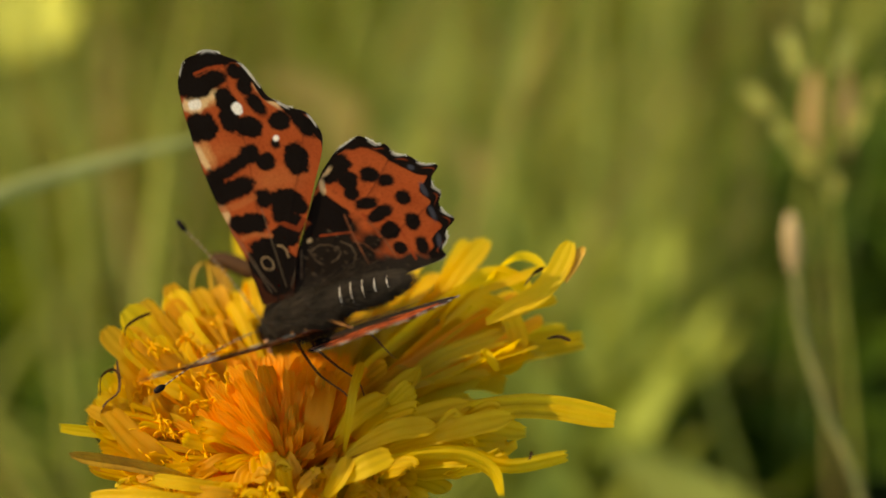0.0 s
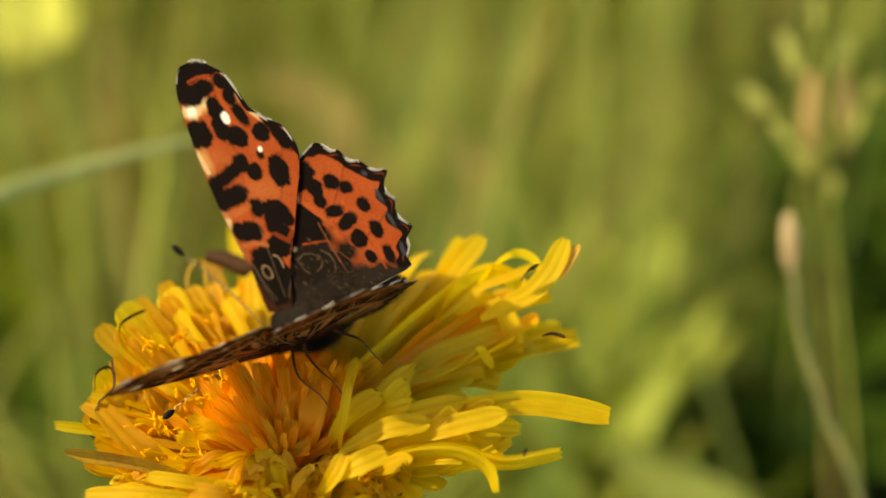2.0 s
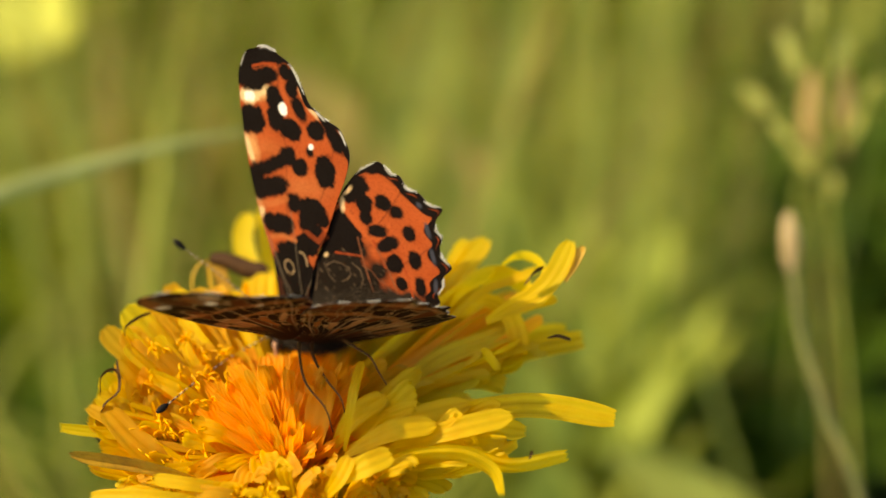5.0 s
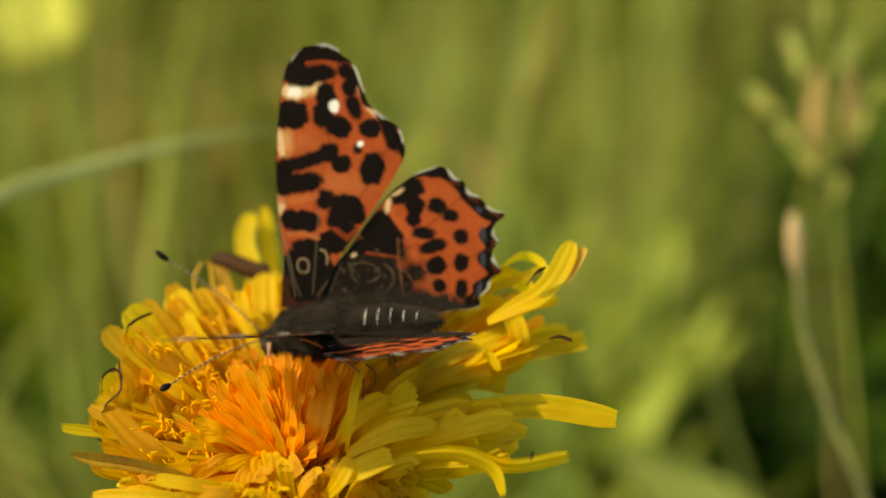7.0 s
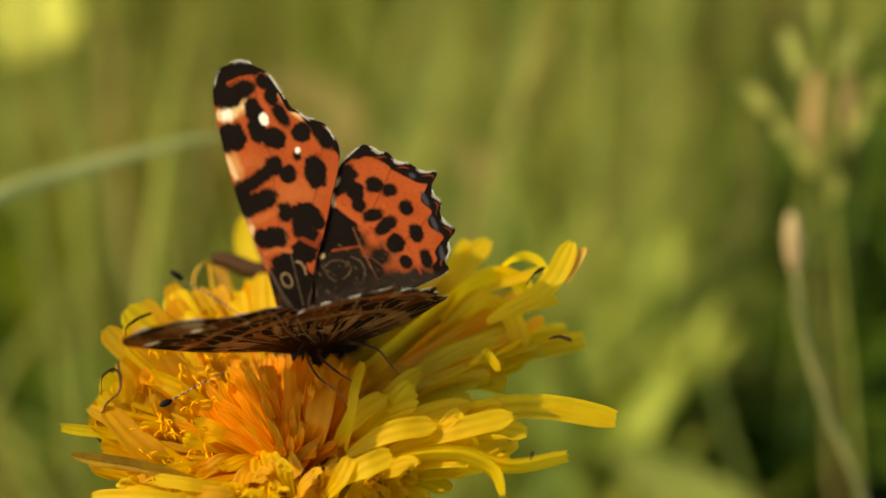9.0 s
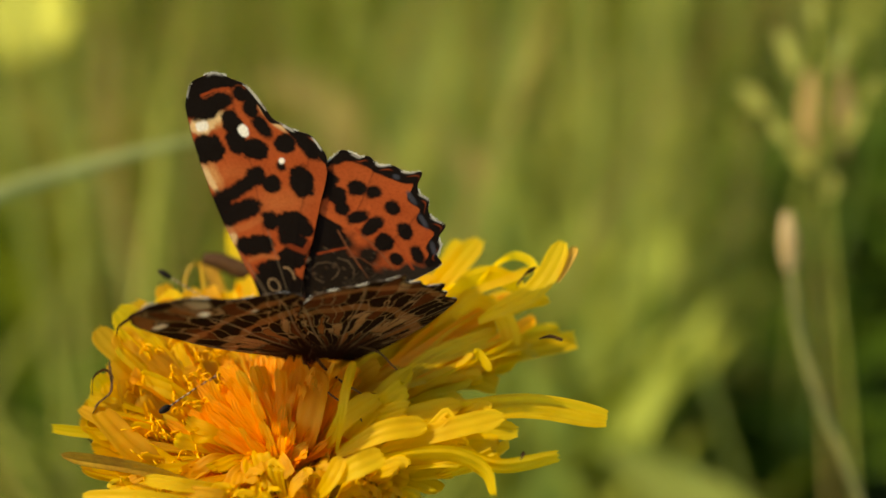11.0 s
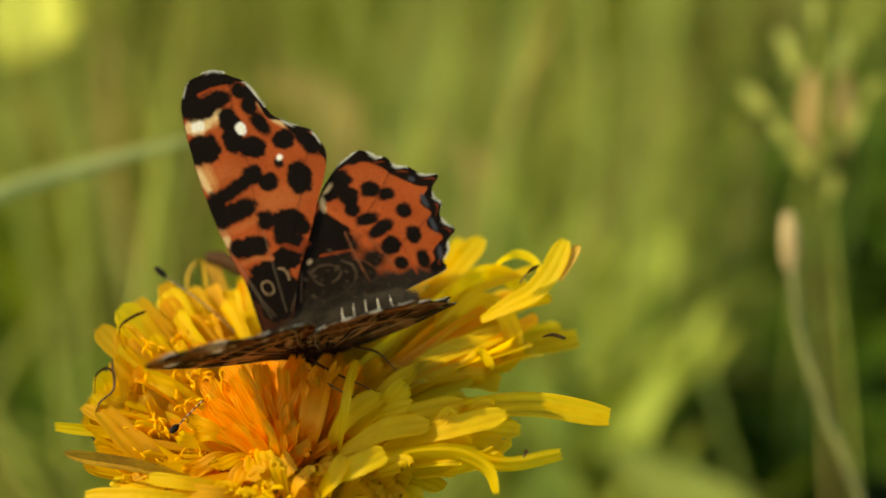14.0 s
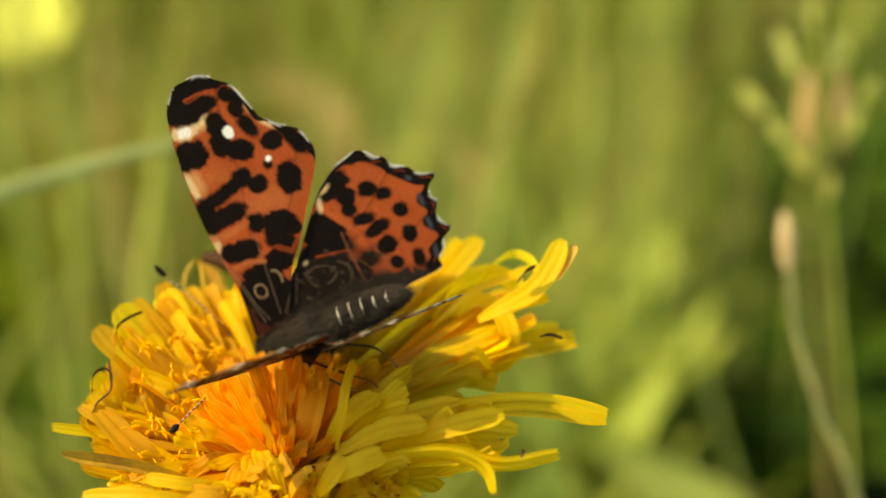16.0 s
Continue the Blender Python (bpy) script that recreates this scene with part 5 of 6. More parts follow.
def hairs(count, centre, radii, length, back, rng):
    """Short tapering hairs standing on an oval body."""
    pieces = []
    for _ in range(count):
        d = np.array([rng.gauss(0, 1) for _ in range(3)])
        d /= np.linalg.norm(d)
        p = centre + d * radii
        tip = d + np.array((back, 0, 0)) + 0.22 * np.array([rng.gauss(0, 1) for _ in range(3)])
        tip /= np.linalg.norm(tip)
        l = length * rng.uniform(0.5, 1.2)
        sd = np.cross(tip, (0.3, 0.5, 0.8))
        sd = sd / np.linalg.norm(sd) * 0.018
        q = p + tip * l * 0.55 + np.array((back * 0.12 * l, 0, 0))
        e = p + tip * l + np.array((back * 0.35 * l, -0.1 * l, 0))
        pieces.append((np.array([p - sd, p + sd, q + sd * 0.7, q - sd * 0.7, e]) * MM, [(0, 1, 2, 3), (3, 2, 4)]))
    return joined(pieces)


def make_body():
    rng = random.Random(2)
    c = along(0.7, -1.85)
    put("thorax", mesh_from("thorax", *oval(c, (3.1, 1.8, 1.75)), FUR), butterfly, "furry dark grey-brown thorax")
    put("thorax_fur", mesh_from("thorax_fur", *hairs(5200, c, np.array((3.05, 1.77, 1.72)), 0.95, 1.3, rng), FUR), butterfly)
    put("pale_hairs", mesh_from("pale_hairs", *hairs(700, c, np.array((3.1, 1.8, 1.75)), 1.1, 1.5, rng), HAIR), butterfly, "paler brown hairs on the thorax")
    # abdomen, ringed
    n = 44
    s = np.linspace(0, 1, n)
    prof = 1.18 * np.sin(0.25 + 2.65 * s) ** 0.6 * (1 - 0.25 * s) * (1 + 0.05 * np.abs(np.sin(s * math.pi * 7)))
    path = [along(2.0 + 7.6 * q, -1.55 + 0.35 * q * q) * MM for q in s]
    abdomen = put("abdomen", mesh_from("abdomen", *tube(path, np.maximum(prof, 0.1) * MM, 20), FUR), butterfly, "dark brown ringed abdomen")
    for k in range(5):
        q = 0.38 + 0.12 * k
        i = min(int(q * n), n - 1)
        t = np.linspace(-0.1, 1.1, 12)
        rad = prof[i] * 1.12
        arc = [(along(2.0 + 7.6 * q, -1.55 + 0.35 * q * q) + (BODY_UP * math.cos(a) + BODY_SIDE * math.sin(a)) * rad) * MM for a in t]
        put("ring", mesh_from("ring", *tube(arc, 0.042 * MM * np.sin(np.linspace(0.3, 2.9, 12)), 6), RING), abdomen, "pale hair ring")
    put("abdomen_fur", mesh_from("abdomen_fur", *hairs(4200, along(5.4, -1.45), np.array((4.1, 1.05, 1.05)), 0.7, 1.6, rng), FUR), abdomen)
    head = put("head", mesh_from("head", *oval(along(-2.6, -2.9), (0.95, 0.95, 1.1)), FUR), butterfly, "small furry brown head")
    put("head_fur", mesh_from("head_fur", *hairs(350, along(-2.6, -2.9), np.array((0.95, 0.95, 1.1)), 0.5, 0.0, rng), FUR), head)
    for sg in (-1, 1):
        put("eye", mesh_from("eye", *oval(along(-2.85, -2.8, 0.75 * sg), (0.55, 0.62, 0.5), 10, 14), EYE_MAT), head, "dark brown compound eye")
        p = curve([along(-3.1, -3.3, 0.3 * sg), along(-3.9, -3.5, 0.4 * sg), along(-4.6, -3.2, 0.4 * sg)], 8) * MM
        put("palp", mesh_from("palp", *tube(p, np.array((0.3, 0.36, 0.36, 0.34, 0.3, 0.25, 0.18, 0.06)) * MM, 8), FUR), head)
    # legs of the far side, then those on the viewer's side that stand out on the florets
    legs = [[along(x, -2.0, -0.5), along(x + (fx - x) * 0.35, -2.3, -2.6), along(x + (fx - x) * 0.8, drop + 1.0, -3.6), along(fx, drop, -3.9)] for x, fx, drop in ((-0.8, -3.0, -4.6), (0.6, 1.0, -5.0), (1.8, 4.8, -4.2))]
    legs += [[along(-0.6, -2.2, 0.5), (1.92, -2.3, 3.2), (5.0, -3.0, 7.3), (6.9, -4.4, 8.4), (6.5, -6.4, 7.7)],
             [along(0.6, -2.2, 0.5), (2.9, -2.5, 3.1), (5.7, -3.3, 6.0), (7.4, -4.2, 7.2), (6.9, -5.9, 6.5)],
             [along(1.9, -2.2, 0.5), (5.4, -2.7, 1.6), (6.9, -3.3, 2.2), (7.6, -4.3, 2.6), (7.9, -5.4, 2.4)]]
    for points in legs:
        p = curve(points, 20) * MM
        put("leg", mesh_from("leg", *tube(p, np.concatenate([np.linspace(0.13, 0.085, 10), np.linspace(0.075, 0.04, 10)]) * MM, 7), LEG), butterfly, "thin brown leg")
    p = curve([(0, 0, 0), (-2.6, 0.15, 0), (-5.4, 0.0, 0), (-8.0, -0.3, 0)], 16) * MM
    tongue = put("proboscis", mesh_from("proboscis", *tube(p, np.linspace(0.15, 0.08, 16) * MM, 7), PROBOSCIS), head, "thin pinkish-brown proboscis")
    tongue.location = Vector((-0.0021, -0.0024, 0.0006))
    return tongue


proboscis = make_body()


def add_wing_hair(wing, face):
    """Long soft hairs that lie over the base of a hindwing."""
    rng = random.Random(31)
    pieces = []
    for _ in range(900):
        a = rng.uniform(-0.10, 0.34)
        d = rng.uniform(0.6, 7.2) * (1 - 0.5 * max(0.0, a - 0.25))
        root = np.array((HIND_ROOT[0] + d * math.cos(a), HIND_ROOT[1] + d * math.sin(a), 0.05 * face))
        a += rng.gauss(0, 0.16)
        l = rng.uniform(0.4, 1.1)
        lift = rng.uniform(0.03, 0.16) * face
        tip = root + np.array((l * math.cos(a), l * math.sin(a), lift))
        mid = root + np.array((0.5 * l * math.cos(a), 0.5 * l * math.sin(a), lift * 0.8))
        sd = np.array((-math.sin(a), math.cos(a), 0)) * 0.010
        pieces.append((np.array([root - sd, root + sd, mid + sd * 0.8, mid - sd * 0.8, tip]) * MM, [(0, 1, 2, 3), (3, 2, 4)]))
    put("wing_hair", mesh_from("wing_hair", *joined(pieces), HAIR), wing, "long brown hairs")


add_wing_hair(far_hind, 1)
add_wing_hair(near_hind, -1)


def make_antenna(length):
    """An antenna along -x: ringed shaft and a short black club."""
    t = np.linspace(0, 1, 40)
    p = np.stack([-(length - 0.9) * t, 0.35 * np.sin(t * math.pi), 0 * t], 1) * MM
    ant = put("antenna", mesh_from("antenna", *tube(p, 0.05 * MM, 7), SHAFT), butterfly, "pale ringed antenna with a black club")
    pieces = []
    for k in range(1, 38, 2):
        pieces.append(tube(p[k:k + 2], 0.056 * MM, 7))
    put("dark_rings", mesh_from("dark_rings", *joined(pieces), LEG), ant)
    q = np.stack([-(length - 0.95) - np.linspace(0, 1.15, 12), np.linspace(0, -0.05, 12), 0 * np.linspace(0, 1, 12)], 1) * MM
    put("club", mesh_from("club", *tube(q, np.array((0.06, 0.12, 0.17, 0.20, 0.22, 0.23, 0.235, 0.23, 0.21, 0.18, 0.13, 0.05)) * MM, 9), BLACK), ant, "black antenna club")
    return ant


far_antenna = make_antenna(9.9)
near_antenna = make_antenna(12.6)


# ---------------------------------------------------------------- what moves
def motions():
    tucked, out = pose(-0.0021, -0.0024, 0.0006, 0, 0, 90), pose(-0.0021, -0.0024, 0.0006, 79.8, 64.1, 106.3)
    walk(proboscis, [(0, tucked), (5.8, tucked), (6.3, out), (6.6, out), (6.9, tucked), (16, tucked)])
    walk(dandelion, [
        (0, Matrix.Translation(FOOT + (RIGHT * 0.00 + UP * 0.00) * MM)),
        (0.5, Matrix.Translation(FOOT + (RIGHT * 0.00 + UP * 0.12) * MM)),
        (1, Matrix.Translation(FOOT + (RIGHT * -0.16 + UP * 0.12) * MM)),
        (1.5, Matrix.Translation(FOOT + (RIGHT * -0.24 + UP * 0.20) * MM)),
        (2, Matrix.Translation(FOOT + (RIGHT * -0.24 + UP * 0.20) * MM)),
        (2.5, Matrix.Translation(FOOT + (RIGHT * -0.16 + UP * 0.08) * MM)),
        (3, Matrix.Translation(FOOT + (RIGHT * 0.24 + UP * -0.04) * MM)),
        (3.5, Matrix.Translation(FOOT + (RIGHT * 0.12 + UP * 0.00) * MM)),
        (4, Matrix.Translation(FOOT + (RIGHT * 0.16 + UP * 0.08) * MM)),
        (6.5, Matrix.Translation(FOOT + (RIGHT * 0.00 + UP * -0.04) * MM)),
        (7, Matrix.Translation(FOOT + (RIGHT * -0.08 + UP * 0.00) * MM)),
        (7.5, Matrix.Translation(FOOT + (RIGHT * -0.36 + UP * 0.20) * MM)),
        (8, Matrix.Translation(FOOT + (RIGHT * 0.04 + UP * 0.08) * MM)),
        (8.5, Matrix.Translation(FOOT + (RIGHT * -0.40 + UP * 0.12) * MM)),
        (9, Matrix.Translation(FOOT + (RIGHT * 0.00 + UP * 0.00) * MM)),
        (11.5, Matrix.Translation(FOOT + (RIGHT * -0.36 + UP * 0.00) * MM)),
        (12, Matrix.Translation(FOOT + (RIGHT * -0.36 + UP * 0.12) * MM)),
        (12.5, Matrix.Translation(FOOT + (RIGHT * -0.36 + UP * 0.12) * MM)),
        (13, Matrix.Translation(FOOT + (RIGHT * -0.24 + UP * 0.12) * MM)),
        (13.5, Matrix.Translation(FOOT + (RIGHT * -0.12 + UP * 0.08) * MM)),
        (14, Matrix.Translation(FOOT + (RIGHT * -0.20 + UP * 0.12) * MM)),
        (14.5, Matrix.Translation(FOOT + (RIGHT * -0.20 + UP * 0.00) * MM)),
        (15, Matrix.Translation(FOOT + (RIGHT * -0.20 + UP * 0.08) * MM)),
        (15.5, Matrix.Translation(FOOT + (RIGHT * -0.24 + UP * 0.12) * MM)),
        (16, Matrix.Translation(FOOT + (RIGHT * -0.20 + UP * 0.12) * MM))])
    walk(butterfly, [
        (0, pose(-0.01159, -0.00156, 0.21665, 92.1, -23.6, -17.9)),
        (0.5, pose(-0.01128, -0.00171, 0.21633, 91.6, -28.1, -23.3)),
        (1, pose(-0.01133, -0.00181, 0.21611, 90.9, -30.0, -24.6)),
        (1.5, pose(-0.01138, -0.00179, 0.21617, 90.3, -30.0, -25.9)),
        (2, pose(-0.01133, -0.00183, 0.21608, 90.8, -29.8, -26.7)),
        (2.5, pose(-0.01124, -0.00187, 0.21599, 90.1, -29.9, -26.7)),
        (3, pose(-0.01087, -0.00182, 0.21609, 77.5, -26.9, -26.0)),
        (3.5, pose(-0.01049, -0.00172, 0.21631, 72.7, -24.2, -30.3)),
        (4, pose(-0.01047, -0.00174, 0.21626, 78.4, -21.5, -31.6)),
        (4.2, pose(-0.01058, -0.0018, 0.21613, 85.7, -21.1, -33.8)),
        (6.3, pose(-0.00999, -0.00153, 0.21671, 79.6, -4.2, -11.1)),
        (6.5, pose(-0.01003, -0.00177, 0.21621, 69.9, -4.7, -9.8)),
        (7, pose(-0.01036, -0.00176, 0.21623, 65.6, -7.3, -10.8)),
        (7.5, pose(-0.01064, -0.00193, 0.21586, 76.1, -21.8, -20.5)),
        (8, pose(-0.01051, -0.00212, 0.21545, 79.4, -25.6, -20.6)),
        (8.5, pose(-0.0108, -0.00213, 0.21543, 82.0, -27.0, -21.9)),
        (9, pose(-0.01044, -0.00214, 0.2154, 80.5, -26.1, -20.8)),
        (11.5, pose(-0.01127, -0.00226, 0.21516, 91.7, -25.8, -15.9)),
        (12, pose(-0.01159, -0.00237, 0.21491, 85.5, -25.3, -13.0)),
        (12.5, pose(-0.01158, -0.00229, 0.21509, 81.4, -22.5, -9.5)),
        (13, pose(-0.01138, -0.00229, 0.21508, 84.4, -24.0, -10.9)),
        (13.5, pose(-0.01142, -0.00234, 0.21498, 84.4, -23.9, -10.0)),
        (14, pose(-0.01146, -0.00233, 0.21499, 83.4, -23.8, -8.7)),
        (14.5, pose(-0.01145, -0.00235, 0.21496, 82.7, -23.3, -8.2)),
        (15, pose(-0.01152, -0.00231, 0.21504, 82.3, -23.4, -7.7)),
        (15.5, pose(-0.01152, -0.00231, 0.21504, 82.2, -23.5, -8.3)),
        (16, pose(-0.01164, -0.00242, 0.21481, 82.1, -25.1, -3.6))])
    walk(far_fore, [
        (0, pose(0, 0, 0, 0.0, 6.3, -4.9)),
        (0.5, pose(0, 0, 0, -0.0, -3.3, -6.0)),
        (1, pose(0, 0, 0, -0.0, -4.0, -6.2)),
        (1.5, pose(0, 0, 0, -0.0, -5.1, -6.5)),
        (2, pose(0, 0, 0, -0.0, -5.8, -6.5)),
        (2.5, pose(0, 0, 0, -0.0, -5.8, -6.4)),
        (3, pose(0, 0, 0, -0.0, -5.0, -7.3)),
        (3.5, pose(0, 0, 0, 0.0, -4.7, -5.9)),
        (4, pose(0, 0, 0, 0.0, -4.3, -4.6)),
        (4.2, pose(0, 0, 0, -0.0, -7.3, -3.8)),
        (6.3, pose(0, 0, 0, -0.0, 7.0, -4.3)),
        (6.5, pose(0, 0, 0, -0.0, 11.2, -3.0)),
        (7, pose(0, 0, 0, -0.0, 12.4, -2.1)),
        (7.5, pose(0, 0, 0, -0.0, 4.9, -4.2)),
        (8, pose(0, 0, 0, 0.0, 1.9, -3.8)),
        (8.5, pose(0, 0, 0, -0.0, 0.6, -3.6)),
        (9, pose(0, 0, 0, 0.0, 0.3, -4.1)),
        (11.5, pose(0, 0, 0, -0.0, 3.4, -6.5)),
        (12, pose(0, 0, 0, 0.0, 5.9, -5.7)),
        (12.5, pose(0, 0, 0, 0.0, 7.1, -4.6)),
        (13, pose(0, 0, 0, -0.0, 6.0, -4.0)),
        (13.5, pose(0, 0, 0, -0.0, 6.3, -3.9)),
        (14, pose(0, 0, 0, 0.0, 6.8, -4.0)),
        (14.5, pose(0, 0, 0, -0.0, 7.7, -4.1)),
        (15, pose(0, 0, 0, -0.0, 9.0, -4.7)),
        (15.5, pose(0, 0, 0, 0.0, 8.3, -4.5)),
        (16, pose(0, 0, 0, -0.0, 10.4, -3.8))])
    walk(far_hind, [
        (0, pose(-2e-05, 0, -0.00022, 0.1, 6.3, -3.7)),
        (0.5, pose(1e-05, -0, -0.00022, -0.3, -3.3, -0.2)),
        (1, pose(2e-05, -0, -0.00022, -0.4, -4.0, -0.2)),
        (1.5, pose(2e-05, -0, -0.00022, -0.5, -5.1, -0.4)),
        (2, pose(2e-05, -0, -0.00022, -0.6, -5.7, -0.4)),
        (2.5, pose(2e-05, -0, -0.00022, -0.6, -5.8, -0.7)),
        (3, pose(2e-05, -0, -0.00022, -0.5, -5.0, -1.6)),
        (3.5, pose(2e-05, -0, -0.00022, -0.3, -4.7, -2.5)),
        (4, pose(2e-05, -0, -0.00022, -0.4, -4.2, 0.5)),
        (4.2, pose(3e-05, -0, -0.00022, -0.6, -7.3, 0.6)),
        (6.3, pose(-3e-05, 0, -0.00022, -0.2, 7.0, -5.6)),
        (6.5, pose(-4e-05, 0, -0.00022, 0.0, 11.2, -2.8)),
        (7, pose(-5e-05, 0, -0.00021, 0.0, 12.4, -2.1)),
        (7.5, pose(-2e-05, 0, -0.00022, 0.2, 4.9, -1.5)),
        (8, pose(-1e-05, 0, -0.00022, 0.2, 1.9, 1.3)),
        (8.5, pose(-0, 0, -0.00022, 0.1, 0.6, 1.3)),
        (9, pose(-0, 0, -0.00022, 0.0, 0.3, 0.4)),
        (11.5, pose(-1e-05, 0, -0.00022, 0.5, 3.4, 1.3)),
        (12, pose(-2e-05, 0, -0.00022, 0.7, 5.9, 1.0)),
        (12.5, pose(-3e-05, 0, -0.00022, 0.5, 7.1, -0.2)),
        (13, pose(-2e-05, 0, -0.00022, 0.3, 6.0, -1.0)),
        (13.5, pose(-2e-05, 0, -0.00022, 0.3, 6.3, -0.9)),
        (14, pose(-3e-05, 0, -0.00022, 0.2, 6.8, -1.9)),
        (14.5, pose(-3e-05, 0, -0.00022, 0.2, 7.7, -2.5)),
        (15, pose(-3e-05, 0, -0.00022, 0.2, 9.0, -3.5)),
        (15.5, pose(-3e-05, 0, -0.00022, 0.2, 8.3, -3.1)),
        (16, pose(-4e-05, 0, -0.00022, -0.1, 10.4, -4.5))])
    walk(near_fore, [
        (0, pose(0.00244, -0.00269, 0.00093, 68.0, -6.3, 4.9)),
        (0.5, pose(0.00025, -0.00212, 0.00164, 72.1, 3.3, 6.0)),
        (1, pose(0.00016, -0.00222, 0.00162, 72.4, 4.0, 6.2)),
        (1.5, pose(0.00021, -0.0023, 0.00157, 73.8, 5.1, 6.5)),
        (2, pose(0.00016, -0.00225, 0.00162, 73.7, 5.8, 6.5)),
        (2.5, pose(0.0002, -0.00221, 0.00154, 74.5, 5.8, 6.4)),
        (3, pose(6e-05, -0.00274, 0.0012, 88.6, 5.0, 7.3)),
        (3.5, pose(0.00035, -0.00258, 0.00085, 98.0, 4.7, 5.9)),
        (4, pose(0.00025, -0.00175, 0.00119, 79.9, 4.3, 4.6)),
        (4.2, pose(0.00014, -0.00135, 0.00146, 72.4, 7.3, 3.8)),
        (6.3, pose(0.00255, -0.00292, 0.00125, 59.7, -7.0, 4.3)),
        (6.5, pose(0.00148, -0.00167, 0.00087, 80.2, -11.2, 3.0)),
        (7, pose(0.00139, -0.00188, 0.0007, 87.2, -12.4, 2.1)),
        (7.5, pose(0.00181, -0.00289, 0.00041, 64.6, -4.9, 4.2)),
        (8, pose(0.00098, -0.00184, 0.00079, 69.8, -1.9, 3.8)),
        (8.5, pose(0.00085, -0.00186, 0.0009, 68.4, -0.6, 3.6)),
        (9, pose(0.00066, -0.00193, 0.00099, 70.1, -0.3, 4.1)),
        (11.5, pose(0.00214, -0.00283, 0.00113, 48.8, -3.4, 6.5)),
        (12, pose(0.00243, -0.00246, 0.00074, 59.3, -5.9, 5.7)),
        (12.5, pose(0.00178, -0.00201, 0.00092, 66.4, -7.1, 4.6)),
        (13, pose(0.00178, -0.0024, 0.00105, 61.4, -6.0, 4.0)),
        (13.5, pose(0.00163, -0.00212, 0.00107, 63.9, -6.3, 3.9)),
        (14, pose(0.00163, -0.0022, 0.00109, 66.3, -6.8, 4.0)),
        (14.5, pose(0.00192, -0.0022, 0.001, 68.3, -7.7, 4.1)),
        (15, pose(0.00216, -0.00246, 0.00099, 69.7, -9.0, 4.7)),
        (15.5, pose(0.0021, -0.00243, 0.00097, 70.2, -8.3, 4.5)),
        (16, pose(0.00247, -0.00213, 0.00097, 71.6, -10.4, 3.8))])
    walk(near_hind, [
        (0, pose(0.00245, -0.0029, 0.00101, 72.8, -6.3, 4.9)),
        (0.5, pose(0.00027, -0.00232, 0.0017, 74.0, 3.3, 6.0)),
        (1, pose(0.00019, -0.00243, 0.00169, 72.4, 4.0, 6.2)),
        (1.5, pose(0.00024, -0.00251, 0.00163, 73.8, 5.1, 6.5)),
        (2, pose(0.00019, -0.00246, 0.00168, 73.7, 5.8, 6.5)),
        (2.5, pose(0.00023, -0.00242, 0.0016, 74.5, 5.8, 6.4)),
        (3, pose(9e-05, -0.00296, 0.00121, 93.6, 5.0, 7.3)),
        (3.5, pose(0.00037, -0.0028, 0.00082, 104.0, 4.7, 5.9)),
        (4, pose(0.00027, -0.00197, 0.00123, 79.9, 4.3, 4.6)),
        (4.2, pose(0.00016, -0.00156, 0.00153, 72.4, 7.3, 3.8)),
        (6.3, pose(0.00255, -0.00311, 0.00136, 59.7, -7.0, 4.3)),
        (6.5, pose(0.00148, -0.00188, 0.0009, 85.0, -11.2, 3.0)),
        (7, pose(0.0014, -0.0021, 0.00071, 94.2, -12.4, 2.1)),
        (7.5, pose(0.00181, -0.00309, 0.0005, 64.6, -4.9, 4.2)),
        (8, pose(0.00099, -0.00205, 0.00086, 69.8, -1.9, 3.8)),
        (8.5, pose(0.00086, -0.00206, 0.00098, 68.4, -0.6, 3.6)),
        (9, pose(0.00068, -0.00214, 0.00107, 70.1, -0.3, 4.1)),
        (11.5, pose(0.00215, -0.003, 0.00127, 48.8, -3.4, 6.5)),
        (12, pose(0.00244, -0.00265, 0.00085, 59.3, -5.9, 5.7)),
        (12.5, pose(0.00178, -0.00221, 0.00101, 66.4, -7.1, 4.6)),
        (13, pose(0.00178, -0.0026, 0.00116, 61.4, -6.0, 4.0)),
        (13.5, pose(0.00163, -0.00231, 0.00116, 63.9, -6.3, 3.9)),
        (14, pose(0.00163, -0.0024, 0.00118, 66.3, -6.8, 4.0)),
        (14.5, pose(0.00192, -0.0024, 0.00108, 69.3, -7.7, 4.1)),
        (15, pose(0.00217, -0.00266, 0.00107, 71.7, -9.0, 4.7)),
        (15.5, pose(0.00211, -0.00264, 0.00104, 73.2, -8.3, 4.5)),
        (16, pose(0.00247, -0.00234, 0.00104, 73.6, -10.4, 3.8))])
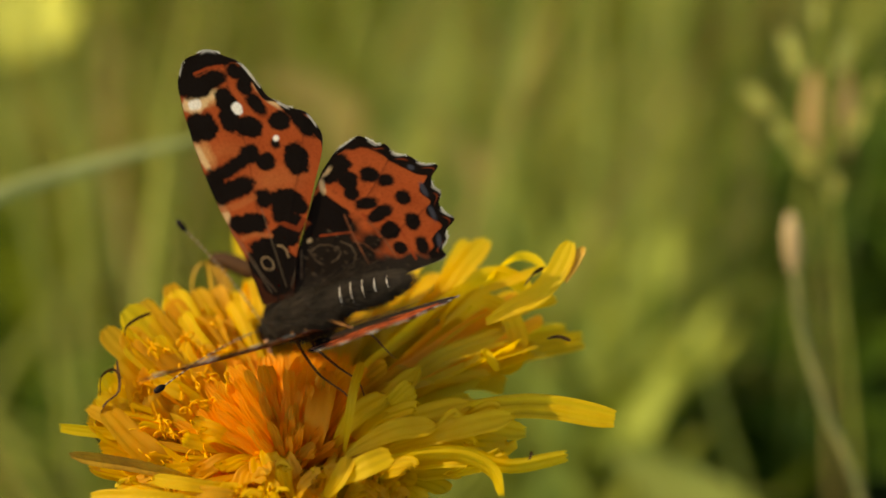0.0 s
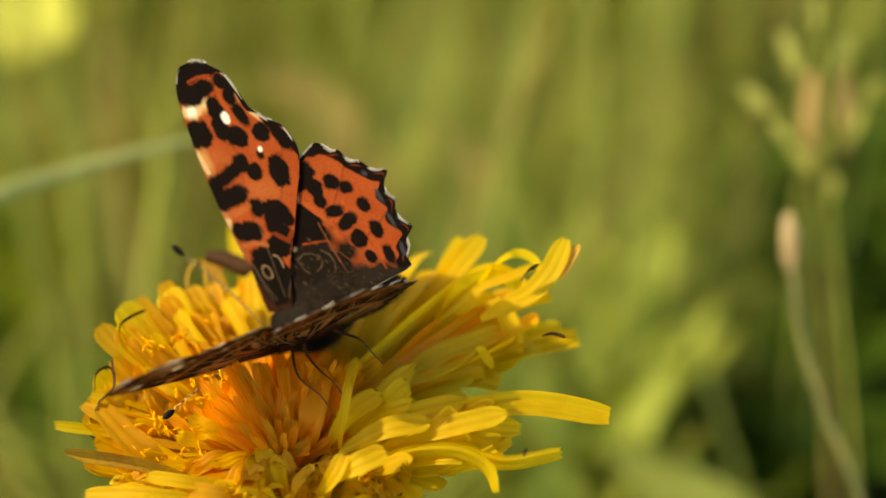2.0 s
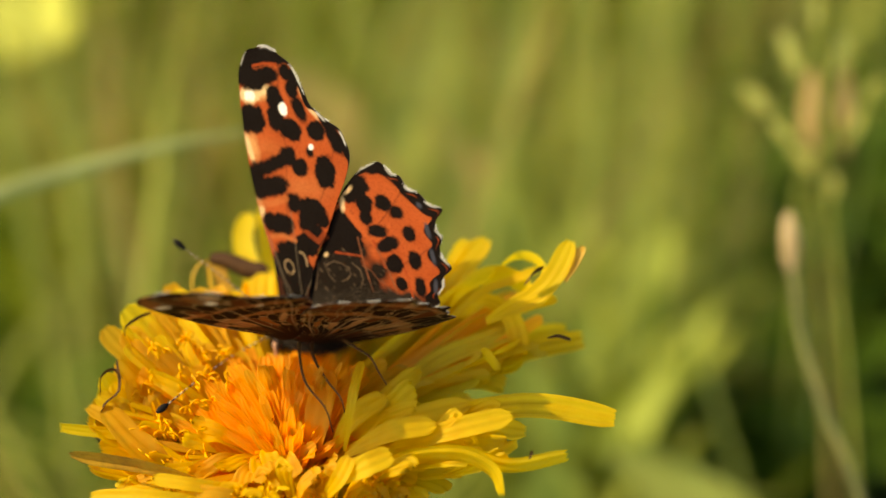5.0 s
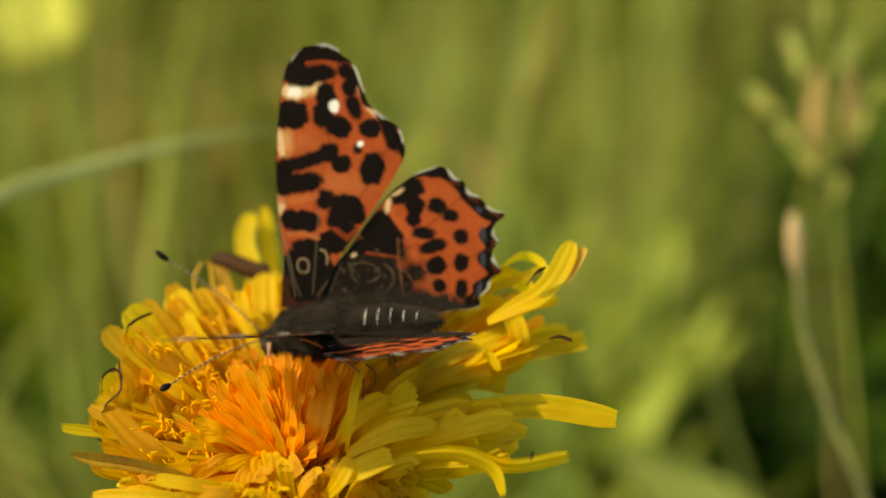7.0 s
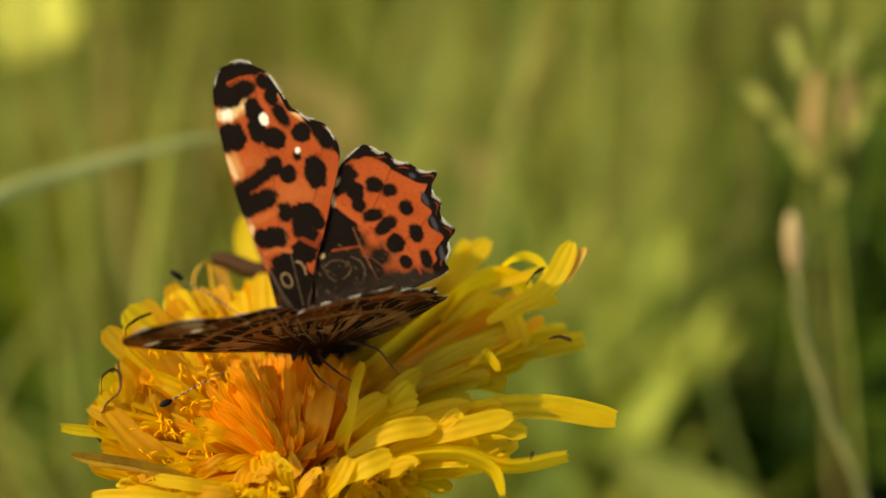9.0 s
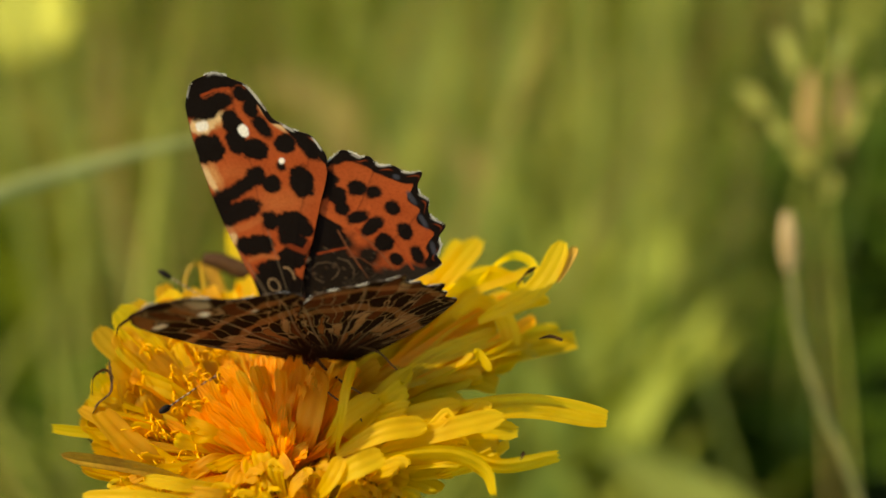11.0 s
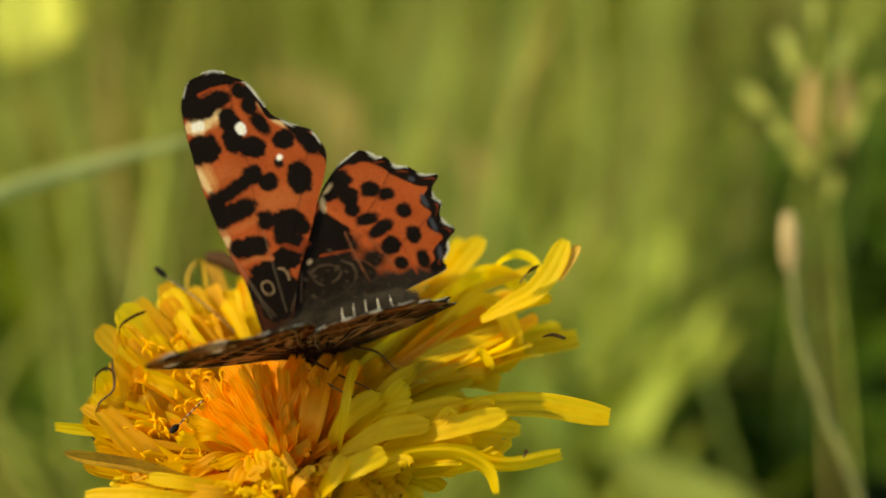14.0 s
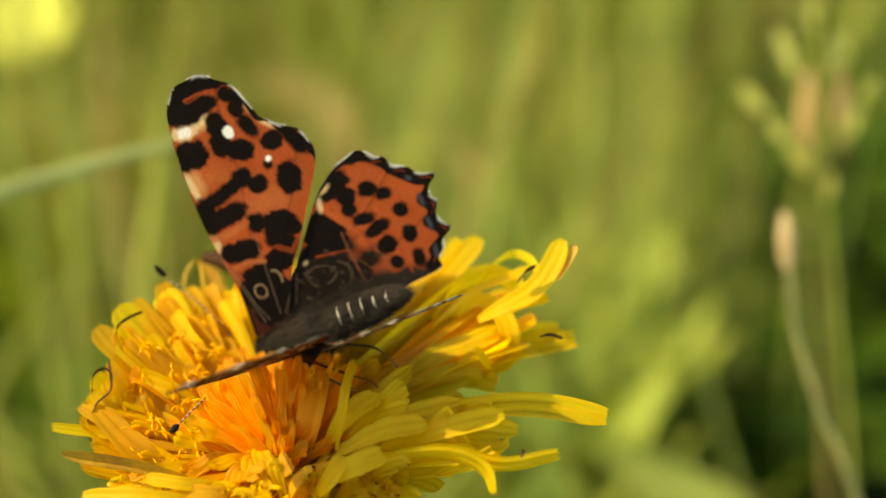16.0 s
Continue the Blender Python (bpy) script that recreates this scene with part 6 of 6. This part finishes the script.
    walk(far_antenna, [
        (0, pose(-0.0029, -0.00215, -0.00127, 2.6, -3.6, -72.2)),
        (0.5, pose(-0.0029, -0.00215, -0.00127, -2.7, 3.7, -72.2)),
        (1, pose(-0.0029, -0.00215, -0.00127, -4.6, 6.2, -73.3)),
        (1.5, pose(-0.0029, -0.00215, -0.00127, -5.8, 7.8, -73.5)),
        (2, pose(-0.0029, -0.00215, -0.00127, -6.5, 8.9, -72.4)),
        (2.5, pose(-0.0029, -0.00215, -0.00127, -7.2, 9.9, -72)),
        (3, pose(-0.0029, -0.00215, -0.00127, -13.7, 19.5, -69.7)),
        (3.5, pose(-0.0029, -0.00215, -0.00127, -18, 28.5, -64)),
        (4, pose(-0.0029, -0.00215, -0.00127, -14.8, 24.2, -62.2)),
        (6.5, pose(-0.0029, -0.00215, -0.00127, -5, 11.6, -46.6)),
        (7, pose(-0.0029, -0.00215, -0.00127, -6.9, 17.5, -42.8)),
        (7.5, pose(-0.0029, -0.00215, -0.00127, -11.2, 20.6, -56.5)),
        (8, pose(-0.0029, -0.00215, -0.00127, -11, 19.7, -58.2)),
        (8.5, pose(-0.0029, -0.00215, -0.00127, -11.1, 19.4, -59.3)),
        (9, pose(-0.0029, -0.00215, -0.00127, -10.3, 17.2, -61.8)),
        (11.5, pose(-0.0029, -0.00215, -0.00127, -2.2, 3.7, -62)),
        (12, pose(-0.0029, -0.00215, -0.00127, -2.6, 4.1, -65.8)),
        (12.5, pose(-0.0029, -0.00215, -0.00127, -3.1, 5.1, -63.1)),
        (13, pose(-0.0029, -0.00215, -0.00127, -1.7, 2.6, -66.2)),
        (13.5, pose(-0.0029, -0.00215, -0.00127, -2.1, 3.3, -63.6)),
        (14, pose(-0.0029, -0.00215, -0.00127, -1.7, 2.6, -64.6)),
        (14.5, pose(-0.0029, -0.00215, -0.00127, -1.4, 2.2, -65.2)),
        (15, pose(-0.0029, -0.00215, -0.00127, -1.7, 2.7, -64.6)),
        (15.5, pose(-0.0029, -0.00215, -0.00127, -1.8, 2.7, -65.7)),
        (16, pose(-0.0029, -0.00215, -0.00127, 1, -1.5, -69.6))])
    walk(near_antenna, [
        (0, pose(-0.0029, -0.00215, -0.00127, -44.9, 76.4, -55.4)),
        (0.5, pose(-0.0029, -0.00215, -0.00127, -42.3, 79.7, -49.7)),
        (1, pose(-0.0029, -0.00215, -0.00127, -47.3, 85.3, -50.9)),
        (1.5, pose(-0.0029, -0.00215, -0.00127, -37.7, 86.5, -39.9)),
        (2, pose(-0.0029, -0.00215, -0.00127, -43.5, 86.3, -46.1)),
        (2.5, pose(-0.0029, -0.00215, -0.00127, -7.6, 86.5, -8.1)),
        (3, pose(-0.0029, -0.00215, -0.00127, 64.3, 83.8, 70)),
        (3.5, pose(-0.0029, -0.00215, -0.00127, 64.1, 77.8, 75.6)),
        (4, pose(-0.0029, -0.00215, -0.00127, 63.4, 83.3, 69.6)),
        (6.5, pose(-0.0029, -0.00215, -0.00127, 10.7, 72.5, 14.5)),
        (7, pose(-0.0029, -0.00215, -0.00127, 28.6, 71.5, 39)),
        (7.5, pose(-0.0029, -0.00215, -0.00127, 12.6, 85.8, 13.5)),
        (8, pose(-0.0029, -0.00215, -0.00127, -5.8, 84.1, -6.4)),
        (8.5, pose(-0.0029, -0.00215, -0.00127, -7.8, 82.9, -8.8)),
        (9, pose(-0.0029, -0.00215, -0.00127, -21.6, 80.8, -25.2)),
        (11.5, pose(-0.0029, -0.00215, -0.00127, -43.5, 74.7, -55.2)),
        (12, pose(-0.0029, -0.00215, -0.00127, -38.8, 77.3, -47.5)),
        (12.5, pose(-0.0029, -0.00215, -0.00127, -24.7, 77.6, -30.4)),
        (13, pose(-0.0029, -0.00215, -0.00127, -28.3, 78.9, -34)),
        (13.5, pose(-0.0029, -0.00215, -0.00127, -20.4, 79.6, -24.4)),
        (14, pose(-0.0029, -0.00215, -0.00127, -16.5, 80, -19.6)),
        (14.5, pose(-0.0029, -0.00215, -0.00127, -14.7, 79, -17.8)),
        (15, pose(-0.0029, -0.00215, -0.00127, -12.4, 81, -14.5)),
        (15.5, pose(-0.0029, -0.00215, -0.00127, -8, 80.4, -9.4)),
        (16, pose(-0.0029, -0.00215, -0.00127, -23.4, 78, -28.6))])


motions()
